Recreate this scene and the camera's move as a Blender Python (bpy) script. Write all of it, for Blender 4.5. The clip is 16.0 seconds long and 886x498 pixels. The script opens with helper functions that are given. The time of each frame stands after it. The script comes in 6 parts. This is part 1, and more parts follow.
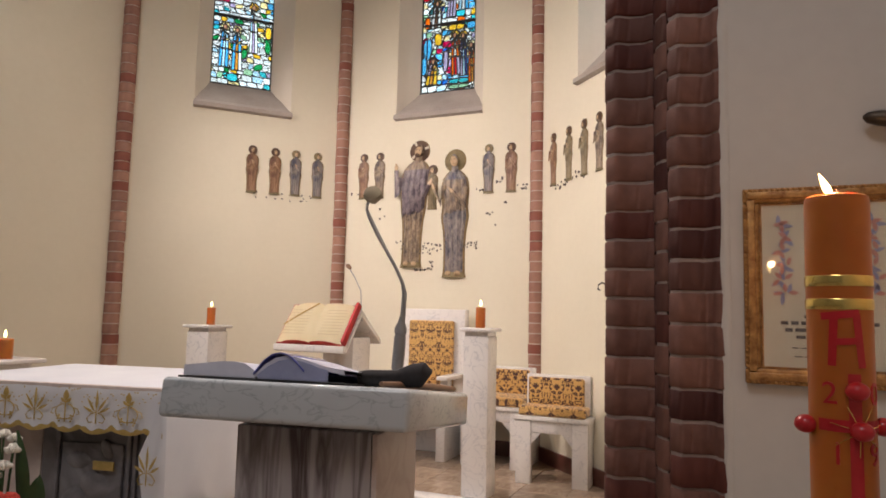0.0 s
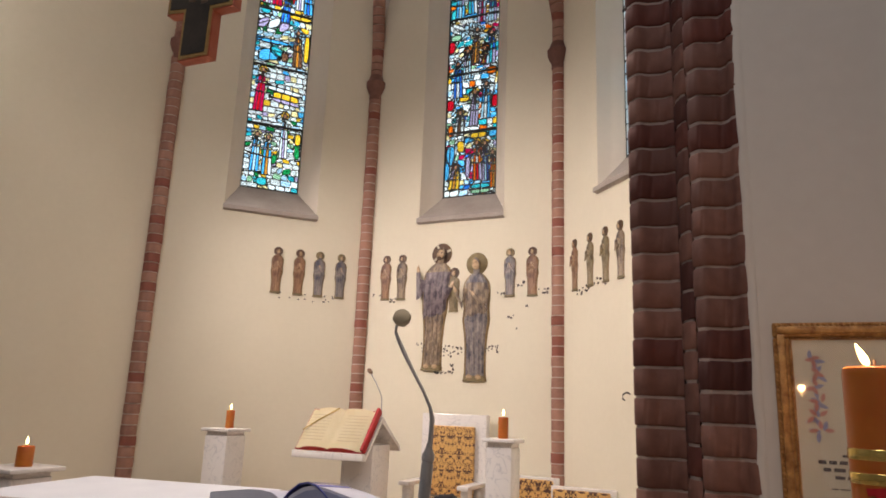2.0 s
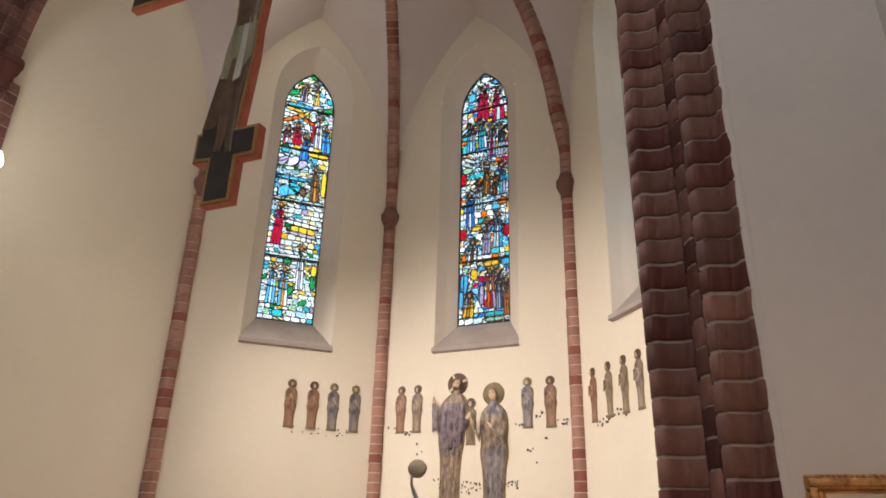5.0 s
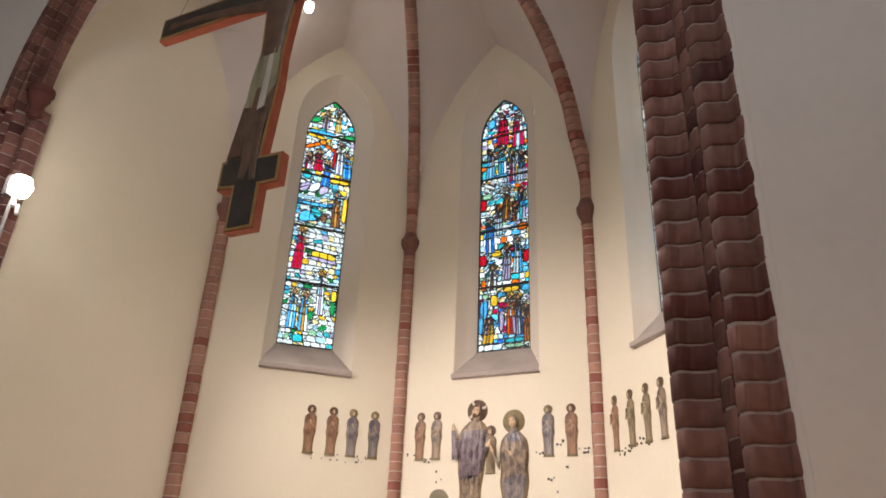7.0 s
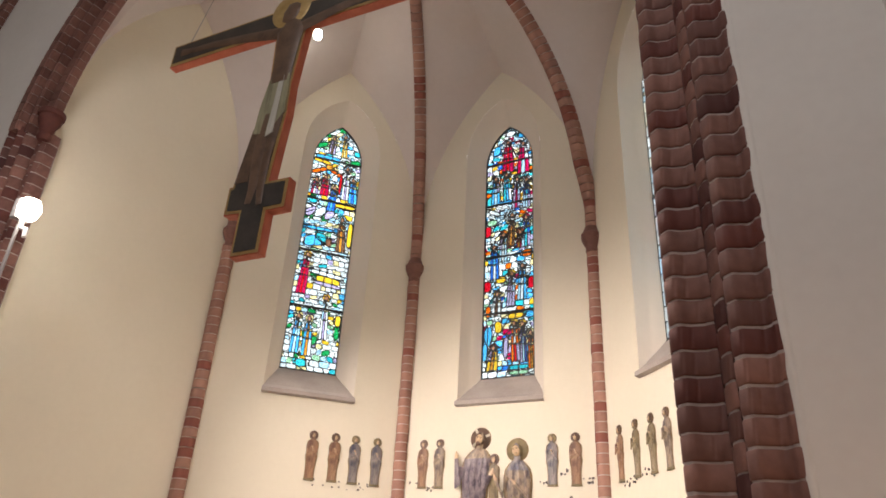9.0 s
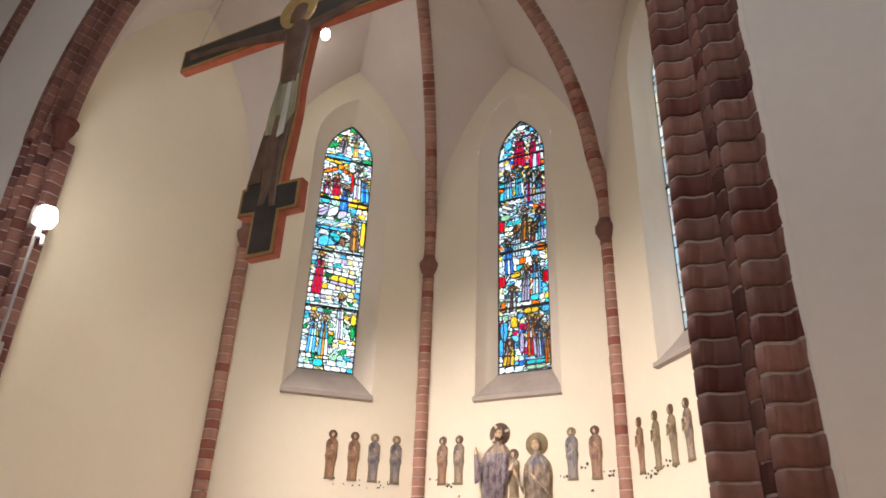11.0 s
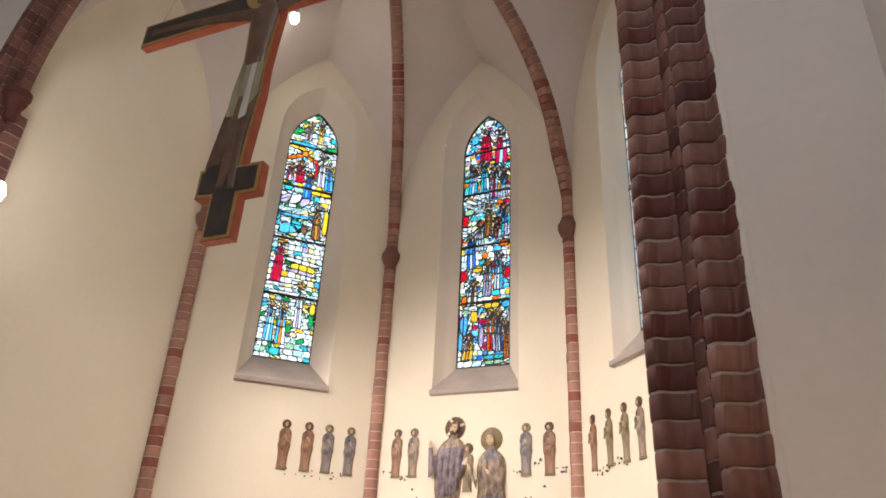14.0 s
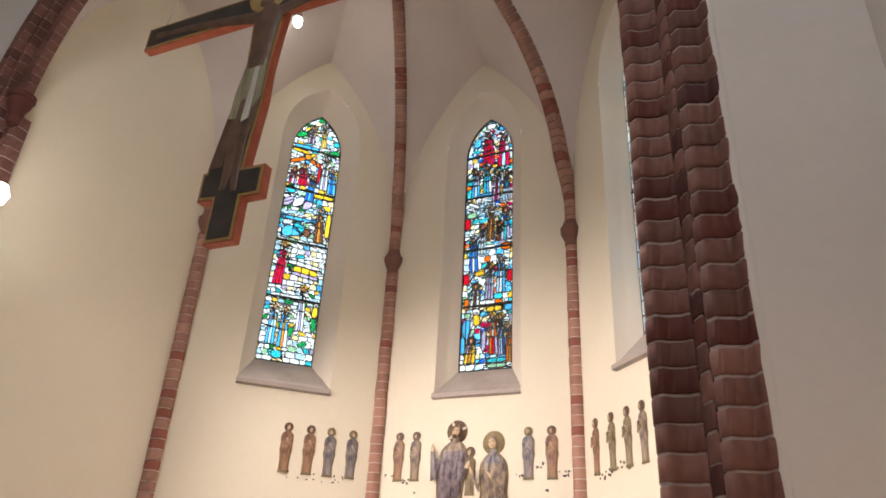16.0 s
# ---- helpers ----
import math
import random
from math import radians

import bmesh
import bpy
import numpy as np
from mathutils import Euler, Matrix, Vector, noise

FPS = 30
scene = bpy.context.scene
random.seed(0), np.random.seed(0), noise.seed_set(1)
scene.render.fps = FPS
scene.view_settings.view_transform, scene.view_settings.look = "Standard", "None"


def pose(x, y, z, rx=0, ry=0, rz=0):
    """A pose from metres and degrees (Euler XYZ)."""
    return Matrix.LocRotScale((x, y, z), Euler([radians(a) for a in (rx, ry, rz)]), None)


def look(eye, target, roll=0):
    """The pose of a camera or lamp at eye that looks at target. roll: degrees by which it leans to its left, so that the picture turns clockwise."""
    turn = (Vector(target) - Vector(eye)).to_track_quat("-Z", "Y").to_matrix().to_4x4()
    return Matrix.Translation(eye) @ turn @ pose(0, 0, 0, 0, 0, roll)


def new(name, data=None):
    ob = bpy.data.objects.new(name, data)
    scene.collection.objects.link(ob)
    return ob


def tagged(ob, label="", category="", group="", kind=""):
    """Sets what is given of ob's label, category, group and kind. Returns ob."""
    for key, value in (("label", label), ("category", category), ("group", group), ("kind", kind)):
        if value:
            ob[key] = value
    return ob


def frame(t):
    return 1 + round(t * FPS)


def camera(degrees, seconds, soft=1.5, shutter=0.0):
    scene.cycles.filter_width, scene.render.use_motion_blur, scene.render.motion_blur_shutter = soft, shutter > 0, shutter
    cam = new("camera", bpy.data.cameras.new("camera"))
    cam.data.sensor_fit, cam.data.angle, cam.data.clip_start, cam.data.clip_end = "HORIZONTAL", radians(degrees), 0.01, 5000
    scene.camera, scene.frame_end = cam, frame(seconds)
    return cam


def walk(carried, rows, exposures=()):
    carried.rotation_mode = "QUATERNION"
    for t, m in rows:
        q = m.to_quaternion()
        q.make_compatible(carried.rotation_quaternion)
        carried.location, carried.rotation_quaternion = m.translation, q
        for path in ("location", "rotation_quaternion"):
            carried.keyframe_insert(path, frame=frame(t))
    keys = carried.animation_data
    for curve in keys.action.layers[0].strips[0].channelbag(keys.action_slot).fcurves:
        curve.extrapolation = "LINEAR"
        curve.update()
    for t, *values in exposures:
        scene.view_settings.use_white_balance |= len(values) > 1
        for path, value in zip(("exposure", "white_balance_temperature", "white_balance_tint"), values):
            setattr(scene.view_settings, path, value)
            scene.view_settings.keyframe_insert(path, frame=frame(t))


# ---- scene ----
cam = camera(65.84, 16.0, soft=1.7)
# seconds, x, y, z, turn, pitch, roll
ROWS = [
    (0.0, 2.300, 0.247, 1.130, 23.03, 5.35, -1.36),
    (0.5, 2.294, 0.229, 1.142, 22.97, 5.86, -1.75),
    (1.0, 2.287, 0.219, 1.189, 23.20, 8.02, -2.03),
    (1.5, 2.281, 0.196, 1.214, 23.73, 10.89, -2.48),
    (2.0, 2.283, 0.186, 1.233, 24.34, 12.77, -2.16),
    (2.5, 2.283, 0.186, 1.251, 24.74, 14.39, -1.38),
    (3.0, 2.281, 0.177, 1.270, 25.24, 16.21, -1.12),
    (3.5, 2.286, 0.175, 1.278, 25.17, 18.37, -1.26),
    (4.0, 2.291, 0.169, 1.293, 25.29, 20.24, -1.21),
    (4.5, 2.295, 0.162, 1.304, 25.41, 21.56, -1.19),
    (5.0, 2.298, 0.153, 1.311, 25.81, 22.66, -1.56),
    (7.5, 2.294, 0.132, 1.325, 27.25, 25.69, -2.55),
    (8.0, 2.297, 0.126, 1.333, 27.09, 26.71, -2.86),
    (10.5, 2.279, 0.125, 1.329, 28.31, 26.40, -2.61),
    (11.0, 2.285, 0.131, 1.329, 28.95, 26.34, -2.02),
    (11.5, 2.289, 0.132, 1.325, 28.44, 26.46, -2.96),
    (12.0, 2.288, 0.149, 1.335, 27.90, 27.18, -3.29),
    (12.5, 2.290, 0.148, 1.331, 26.88, 27.31, -3.44),
    (13.0, 2.289, 0.156, 1.331, 26.24, 26.92, -3.46),
    (13.5, 2.289, 0.164, 1.329, 25.60, 26.53, -3.18),
    (14.0, 2.286, 0.171, 1.329, 25.32, 26.03, -2.72),
    (14.5, 2.285, 0.174, 1.327, 25.37, 25.86, -2.90),
    (15.0, 2.282, 0.175, 1.327, 25.51, 25.82, -2.63),
    (15.5, 2.283, 0.175, 1.326, 25.50, 26.08, -2.87),
    (16.0, 2.286, 0.175, 1.327, 25.48, 26.32, -2.89),
]
walk(cam, [(t, pose(x, y, z, 90 + pitch, roll, yaw)) for t, x, y, z, yaw, pitch, roll in ROWS],
     exposures=[(0.0, -0.20), (3.5, -0.32), (5.0, -0.10), (7.5, 0.03), (8.0, 0.15), (11.0, 0.23), (16.0, 0.18)])

# ---- plan, metres ----
HALF, BACK = 0.9, 5.4              # half a facet of the apse, its far wall
ANG = radians(46.8)
FLOOR = 0.05
CAP_Z, SPRING_Z = 4.12, 4.48
HUB = Vector((0.0, 3.2, 6.73))
SIDE_X = 2.13                      # chancel side walls
ARCH_Y = 2.25                      # face of the chancel arch wall towards the nave
V1, V2 = Vector((-HALF, BACK)), Vector((HALF, BACK))
V0 = V1 - Vector((math.cos(ANG), math.sin(ANG))) * 2 * HALF
V3 = Vector((-V0.x, V0.y))

# ---- light ----
world = bpy.data.worlds.new("sky")
scene.world = world
world.use_nodes = True
wn = world.node_tree.nodes
sky = wn.new("ShaderNodeTexSky")
sky.sky_type = "NISHITA"
sky.sun_disc = False
sky.sun_elevation, sky.sun_rotation = radians(35), radians(200)
world.node_tree.links.new(sky.outputs[0], wn["Background"].inputs[0])
wn["Background"].inputs[1].default_value = 0.1


def lamp(name, kind, m, watts, colour, size=0.1, spot=None, blend=0.6):
    d = bpy.data.lights.new(name, kind)
    d.energy, d.color = watts, colour
    if kind == "AREA":
        d.shape, d.size = "DISK", size
    else:
        d.shadow_soft_size = size
    if kind == "SPOT":
        d.spot_size, d.spot_blend = radians(spot), blend
    ob = new(name, d)
    ob.matrix_world = m
    return ob


sun = bpy.data.lights.new("sun", "SUN")
sun.energy, sun.angle, sun.color = 2.0, radians(0.6), (1.0, 0.95, 0.87)
new("sun", sun).matrix_world = pose(0, 0, 9, 55, 0, 20)

WARM = (1.0, 0.84, 0.775)
FLOOD_L = Vector((-1.90, 2.243, 3.385))
FILL_R = Vector((1.86, 2.75, 3.46))
SPOT_TOP = Vector((-1.25, 3.85, 6.03))
lamp("flood_or_fill_light", "SPOT", look(FLOOD_L + Vector((0.10, 0.10, 0)), (0.75, 5.3, 1.35)), 450, WARM, 0.05, 86, 1.0)
lamp("flood_or_fill_light", "POINT", Matrix.Translation(FLOOD_L + Vector((0.06, -0.13, 0.02))), 5, WARM, 0.07)
# Two unseen fills added on the right: one evens the apse, one brightens the altar.
lamp("flood_or_fill_light", "SPOT", look(FILL_R, (0.0, 5.2, 1.6)), 94, WARM, 0.06, 92, 1.0)
lamp("flood_or_fill_light", "SPOT", look(FILL_R + Vector((-0.1, -0.1, 0.0)), (0.55, 2.2, 0.5)), 190, WARM, 0.07, 84, 1.0)
lamp("spot_light", "SPOT", look(SPOT_TOP + Vector((0.05, 0.0, -0.07)), (0.15, 2.95, 0.7)), 480, WARM, 0.04, 76, 0.8)
lamp("nave_light", "AREA", look((1.1, -2.4, 6.5), (0.95, 0.6, 0)), 116, (0.99, 0.935, 0.945), 2.6)

# ---- materials ----


def nodes(name):
    m = bpy.data.materials.new(name)
    m.use_nodes = True
    return m, m.node_tree.nodes, m.node_tree.links, m.node_tree.nodes["Principled BSDF"]


def surface(name, a, b, rough=0.6, metal=0.0, scale=6.0, fine=60.0, bump=0.15, rand=0.0, spec=0.5, dist=0.003, stretch=(1, 1, 1), detail=6, contrast=0.5, sheen=0.0):
    """Two noises between two colours, fine grain, relief and a tone of its own for each piece."""
    m, n, l, p = nodes(name)
    co = n.new("ShaderNodeTexCoord")
    mp = n.new("ShaderNodeMapping")
    mp.inputs["Scale"].default_value = stretch
    l.new(co.outputs["Object"], mp.inputs[0])
    n1, n2 = n.new("ShaderNodeTexNoise"), n.new("ShaderNodeTexNoise")
    n1.inputs["Scale"].default_value, n1.inputs["Detail"].default_value = scale, detail
    n2.inputs["Scale"].default_value, n2.inputs["Detail"].default_value = fine, 4
    l.new(mp.outputs[0], n1.inputs[0])
    l.new(mp.outputs[0], n2.inputs[0])
    add = n.new("ShaderNodeMath")
    add.operation = "MULTIPLY_ADD"
    add.inputs[1].default_value = 0.35
    l.new(n2.outputs[0], add.inputs[0])
    l.new(n1.outputs[0], add.inputs[2])
    ramp = n.new("ShaderNodeMapRange")
    ramp.inputs[1].default_value, ramp.inputs[2].default_value = 0.675 - contrast / 2, 0.675 + contrast / 2
    l.new(add.outputs[0], ramp.inputs[0])
    mix = n.new("ShaderNodeMix")
    mix.data_type = "RGBA"
    mix.inputs["A"].default_value, mix.inputs["B"].default_value = (*a, 1), (*b, 1)
    l.new(ramp.outputs[0], mix.inputs["Factor"])
    out = mix.outputs["Result"]
    if rand:
        info = n.new("ShaderNodeObjectInfo")
        hsv = n.new("ShaderNodeHueSaturation")
        mr = n.new("ShaderNodeMapRange")
        mr.inputs[3].default_value, mr.inputs[4].default_value = 1 - rand, 1 + rand
        l.new(info.outputs["Random"], mr.inputs[0])
        l.new(mr.outputs[0], hsv.inputs["Value"])
        l.new(out, hsv.inputs["Color"])
        out = hsv.outputs[0]
    l.new(out, p.inputs["Base Color"])
    p.inputs["Roughness"].default_value, p.inputs["Metallic"].default_value = rough, metal
    p.inputs["Specular IOR Level"].default_value = spec
    if sheen:
        p.inputs["Sheen Weight"].default_value = sheen
    bp = n.new("ShaderNodeBump")
    bp.inputs["Strength"].default_value, bp.inputs["Distance"].default_value = bump, dist
    l.new(add.outputs[0], bp.inputs["Height"])
    l.new(bp.outputs[0], p.inputs["Normal"])
    return m


def brick_mat(name, dark, light, deep, share):
    """Brick whose pieces take one of two tones at random, some of them deep red."""
    m, n, l, p = nodes(name)
    co, info = n.new("ShaderNodeTexCoord"), n.new("ShaderNodeObjectInfo")
    n1 = n.new("ShaderNodeTexNoise")
    n1.inputs["Scale"].default_value, n1.inputs["Detail"].default_value = 28, 7
    l.new(co.outputs["Object"], n1.inputs[0])
    mix = n.new("ShaderNodeMix")
    mix.data_type = "RGBA"
    mix.inputs["A"].default_value, mix.inputs["B"].default_value = (*dark, 1), (*light, 1)
    ad = n.new("ShaderNodeMath")
    ad.operation = "MULTIPLY_ADD"
    ad.inputs[1].default_value, ad.inputs[2].default_value = 0.8, -0.25
    l.new(info.outputs["Random"], ad.inputs[0])
    a2 = n.new("ShaderNodeMath")
    l.new(ad.outputs[0], a2.inputs[0])
    l.new(n1.outputs[0], a2.inputs[1])
    a2.use_clamp = True
    l.new(a2.outputs[0], mix.inputs["Factor"])
    gt = n.new("ShaderNodeMath")
    gt.operation = "GREATER_THAN"
    gt.inputs[1].default_value = 1 - share
    l.new(info.outputs["Random"], gt.inputs[0])
    m2 = n.new("ShaderNodeMix")
    m2.data_type = "RGBA"
    l.new(gt.outputs[0], m2.inputs["Factor"])
    l.new(mix.outputs["Result"], m2.inputs["A"])
    m2.inputs["B"].default_value = (*deep, 1)
    l.new(m2.outputs["Result"], p.inputs["Base Color"])
    p.inputs["Roughness"].default_value = 0.75
    bp = n.new("ShaderNodeBump")
    bp.inputs["Strength"].default_value, bp.inputs["Distance"].default_value = 0.5, 0.004
    l.new(n1.outputs[0], bp.inputs["Height"])
    l.new(bp.outputs[0], p.inputs["Normal"])
    return m


def marble(name, a, b, scale=5.0, warp=1.6, rough=0.22, width=0.07, stretch=(1, 1, 1), cloud=0.25):
    """Polished stone with thin wandering veins and clouds."""
    m, n, l, p = nodes(name)
    co, mp = n.new("ShaderNodeTexCoord"), n.new("ShaderNodeMapping")
    mp.inputs["Scale"].default_value = stretch
    l.new(co.outputs["Object"], mp.inputs[0])
    nz = n.new("ShaderNodeTexNoise")
    nz.inputs["Scale"].default_value, nz.inputs["Detail"].default_value, nz.inputs["Distortion"].default_value = scale, 9, warp
    l.new(mp.outputs[0], nz.inputs[0])
    sb = n.new("ShaderNodeMath")
    sb.operation = "SUBTRACT"
    sb.inputs[1].default_value = 0.5
    l.new(nz.outputs[0], sb.inputs[0])
    ab = n.new("ShaderNodeMath")
    ab.operation = "ABSOLUTE"
    l.new(sb.outputs[0], ab.inputs[0])
    mr = n.new("ShaderNodeMapRange")
    mr.inputs[1].default_value, mr.inputs[2].default_value, mr.inputs[3].default_value, mr.inputs[4].default_value = 0.0, width, 1.0, 0.0
    l.new(ab.outputs[0], mr.inputs[0])
    n2 = n.new("ShaderNodeTexNoise")
    n2.inputs["Scale"].default_value, n2.inputs["Detail"].default_value = scale * 0.6, 5
    l.new(mp.outputs[0], n2.inputs[0])
    mu = n.new("ShaderNodeMath")
    mu.operation = "MULTIPLY"
    l.new(mr.outputs[0], mu.inputs[0])
    l.new(n2.outputs[0], mu.inputs[1])
    c2 = n.new("ShaderNodeMath")
    c2.operation = "MULTIPLY_ADD"
    c2.inputs[1].default_value = cloud
    l.new(n2.outputs[0], c2.inputs[0])
    l.new(mu.outputs[0], c2.inputs[2])
    c2.use_clamp = True
    mix = n.new("ShaderNodeMix")
    mix.data_type = "RGBA"
    mix.inputs["A"].default_value, mix.inputs["B"].default_value = (*a, 1), (*b, 1)
    l.new(c2.outputs[0], mix.inputs["Factor"])
    l.new(mix.outputs["Result"], p.inputs["Base Color"])
    p.inputs["Roughness"].default_value = rough
    return m


def glow(name, colour, strength):
    m, n, l, p = nodes(name)
    p.inputs["Base Color"].default_value = (*colour, 1)
    p.inputs["Emission Color"].default_value = (*colour, 1)
    p.inputs["Emission Strength"].default_value = strength
    return m


def stained(name, c, haze=0.12):
    """Coloured glass: light passes tinted, a little of it is scattered."""
    m, n, l, p = nodes(name)
    n.remove(p)
    tr, tl, gl = n.new("ShaderNodeBsdfTransparent"), n.new("ShaderNodeBsdfTranslucent"), n.new("ShaderNodeBsdfGlossy")
    tex, co, info = n.new("ShaderNodeTexNoise"), n.new("ShaderNodeTexCoord"), n.new("ShaderNodeObjectInfo")
    tex.inputs["Scale"].default_value = 14
    l.new(co.outputs["Object"], tex.inputs[0])
    mr = n.new("ShaderNodeMapRange")
    mr.inputs[3].default_value, mr.inputs[4].default_value = 0.62, 1.12
    ad = n.new("ShaderNodeMath")
    ad.operation = "MULTIPLY_ADD"
    ad.inputs[1].default_value = 0.5
    l.new(info.outputs["Random"], ad.inputs[0])
    hm = n.new("ShaderNodeMath")
    hm.operation = "MULTIPLY"
    hm.inputs[1].default_value = 0.5
    l.new(tex.outputs[0], hm.inputs[0])
    l.new(hm.outputs[0], ad.inputs[2])
    l.new(ad.outputs[0], mr.inputs[0])
    hsv = n.new("ShaderNodeHueSaturation")
    hsv.inputs["Color"].default_value = (*c, 1)
    l.new(mr.outputs[0], hsv.inputs["Value"])
    l.new(hsv.outputs[0], tr.inputs[0])
    l.new(hsv.outputs[0], tl.inputs[0])
    gl.inputs["Roughness"].default_value = 0.15
    a, b = n.new("ShaderNodeMixShader"), n.new("ShaderNodeMixShader")
    a.inputs[0].default_value, b.inputs[0].default_value = haze, 0.03
    l.new(tr.outputs[0], a.inputs[1])
    l.new(tl.outputs[0], a.inputs[2])
    l.new(a.outputs[0], b.inputs[1])
    l.new(gl.outputs[0], b.inputs[2])
    l.new(b.outputs[0], n["Material Output"].inputs[0])
    return m


PLASTER = surface("cream_plaster", (0.74, 0.69, 0.555), (0.80, 0.75, 0.612), 0.85, scale=1.2, fine=22, bump=0.14, dist=0.012)
VAULT = surface("white_plaster", (0.635, 0.585, 0.56), (0.70, 0.65, 0.625), 0.85, scale=1.4, fine=18, bump=0.12, dist=0.01)
NAVE = surface("grey_white_plaster", (0.585, 0.565, 0.535), (0.655, 0.635, 0.60), 0.8, scale=1.5, fine=25, bump=0.15, dist=0.01)
BRICK_RIB = brick_mat("rib_brick", (0.26, 0.13, 0.10), (0.42, 0.235, 0.175), (0.25, 0.085, 0.06), 0.16)
BRICK_DARK = brick_mat("pillar_brick", (0.112, 0.048, 0.039), (0.235, 0.113, 0.087), (0.12, 0.050, 0.040), 0.12)
BRICK_DEEP = brick_mat("deep_red_brick", (0.070, 0.018, 0.014), (0.130, 0.036, 0.026), (0.065, 0.017, 0.014), 0.2)
MORTAR = surface("mortar", (0.52, 0.44, 0.38), (0.64, 0.56, 0.50), 0.9, scale=20, fine=120, bump=0.5, dist=0.004)
MORTAR_DARK = surface("grey_mortar", (0.27, 0.215, 0.20), (0.42, 0.355, 0.33), 0.9, scale=20, fine=120, bump=0.5, dist=0.004)
SILL = surface("grey_stone", (0.34, 0.30, 0.27), (0.44, 0.40, 0.36), 0.7, scale=5, fine=50, bump=0.2)
SPLAY = surface("pale_reveal_plaster", (0.73, 0.67, 0.57), (0.78, 0.72, 0.62), 0.8, scale=2, fine=25, bump=0.1)
WHITE_MARBLE = marble("white_marble", (0.80, 0.78, 0.76), (0.50, 0.50, 0.53), 9, 1.2, 0.22, 0.022, cloud=0.18)
GREY_MARBLE = marble("grey_marble", (0.56, 0.61, 0.645), (0.33, 0.37, 0.41), 15, 0.9, 0.12, 0.03, stretch=(0.7, 1, 1.5), cloud=0.42)
VEIN_MARBLE = marble("veined_brown_marble", (0.52, 0.49, 0.50), (0.085, 0.06, 0.06), 5.5, 0.8, 0.3, 0.12, stretch=(3.4, 3.4, 0.28), cloud=0.55)
DARK_MARBLE = marble("dark_relief_marble", (0.38, 0.38, 0.40), (0.10, 0.09, 0.10), 4, 1.5, 0.3, 0.2, cloud=0.6)
FLOOR_M = marble("brown_floor_marble", (0.50, 0.40, 0.30), (0.30, 0.21, 0.15), 4, 1.8, 0.12, 0.12, cloud=0.5)
SKIRT = surface("dark_red_tile", (0.10, 0.035, 0.025), (0.15, 0.06, 0.045), 0.3, scale=8)
LEAD = surface("lead", (0.012, 0.012, 0.014), (0.03, 0.03, 0.03), 0.6, metal=0.2)
BRONZE = surface("dark_bronze", (0.05, 0.04, 0.035), (0.12, 0.09, 0.06), 0.4, metal=0.7, scale=20)
BLACK = surface("black_plastic", (0.012, 0.012, 0.013), (0.025, 0.025, 0.026), 0.45)
METAL = surface("grey_metal", (0.27, 0.27, 0.27), (0.36, 0.36, 0.36), 0.38, metal=0.35)
WAX = surface("amber_wax", (0.40, 0.105, 0.010), (0.50, 0.15, 0.020), 0.4, scale=9, fine=40)
WAX.node_tree.nodes["Principled BSDF"].inputs["Subsurface Weight"].default_value = 0.55
WAX.node_tree.nodes["Principled BSDF"].inputs["Subsurface Radius"].default_value = (0.06, 0.018, 0.005)
FLAME = glow("flame", (1.0, 0.72, 0.28), 9.0)
BULB = glow("lit_bulb", (1.0, 0.90, 0.78), 60.0)
BACKDROP = glow("bright_sky", (0.88, 0.95, 1.0), 1.5)

# ---- mesh tools ----


def mesh_of(name, bm, mats, smooth=None):
    me = bpy.data.meshes.new(name)
    bmesh.ops.recalc_face_normals(bm, faces=bm.faces)
    bm.to_mesh(me)
    bm.free()
    for m in (mats if isinstance(mats, (list, tuple)) else [mats]):
        me.materials.append(m)
    if smooth:
        me.shade_smooth()
        me.set_sharp_from_angle(angle=radians(smooth))
    return me


def part(name, bm, mat, parent=None, label="", smooth=40, m=None):
    ob = new(name, bm if isinstance(bm, bpy.types.Mesh) else mesh_of(name, bm, mat, smooth))
    if parent:
        ob.parent = parent
    if m is not None:
        ob.matrix_basis = m
    if label:
        ob["label"] = label
    return ob


def thing(name, m, label, category, group="", kind=""):
    ob = new(name)
    ob.empty_display_size = 0.05
    ob.matrix_world = m
    return tagged(ob, label, category, group, kind)


def box(x0, x1, y0, y1, z0, z1, bev=0.004, bm=None, seg=2):
    b = bmesh.new()
    bmesh.ops.create_cube(b, size=1, matrix=Matrix.Translation(((x0 + x1) / 2, (y0 + y1) / 2, (z0 + z1) / 2)) @ Matrix.Diagonal((x1 - x0, y1 - y0, z1 - z0, 1)))
    if bev:
        bmesh.ops.bevel(b, geom=b.edges[:], offset=bev, segments=seg, affect="EDGES", profile=0.5)
    return join(bm, b)


def join(bm, b):
    if bm is None:
        return b
    me = bpy.data.meshes.new("tmp")
    b.to_mesh(me)
    b.free()
    bm.from_mesh(me)
    bpy.data.meshes.remove(me)
    return bm


def lathe(rz, n=24, bm=None, m=None):
    """Rings of (radius, height) turned about z."""
    b = bmesh.new()
    rings = [[b.verts.new((r * math.cos(2 * math.pi * i / n), r * math.sin(2 * math.pi * i / n), z)) for i in range(n)] for r, z in rz]
    for p, q in zip(rings, rings[1:]):
        for i in range(n):
            b.faces.new((p[i], p[(i + 1) % n], q[(i + 1) % n], q[i]))
    b.faces.new(rings[0][::-1])
    b.faces.new(rings[-1])
    if m is not None:
        bmesh.ops.transform(b, matrix=m, verts=b.verts)
    return join(bm, b)


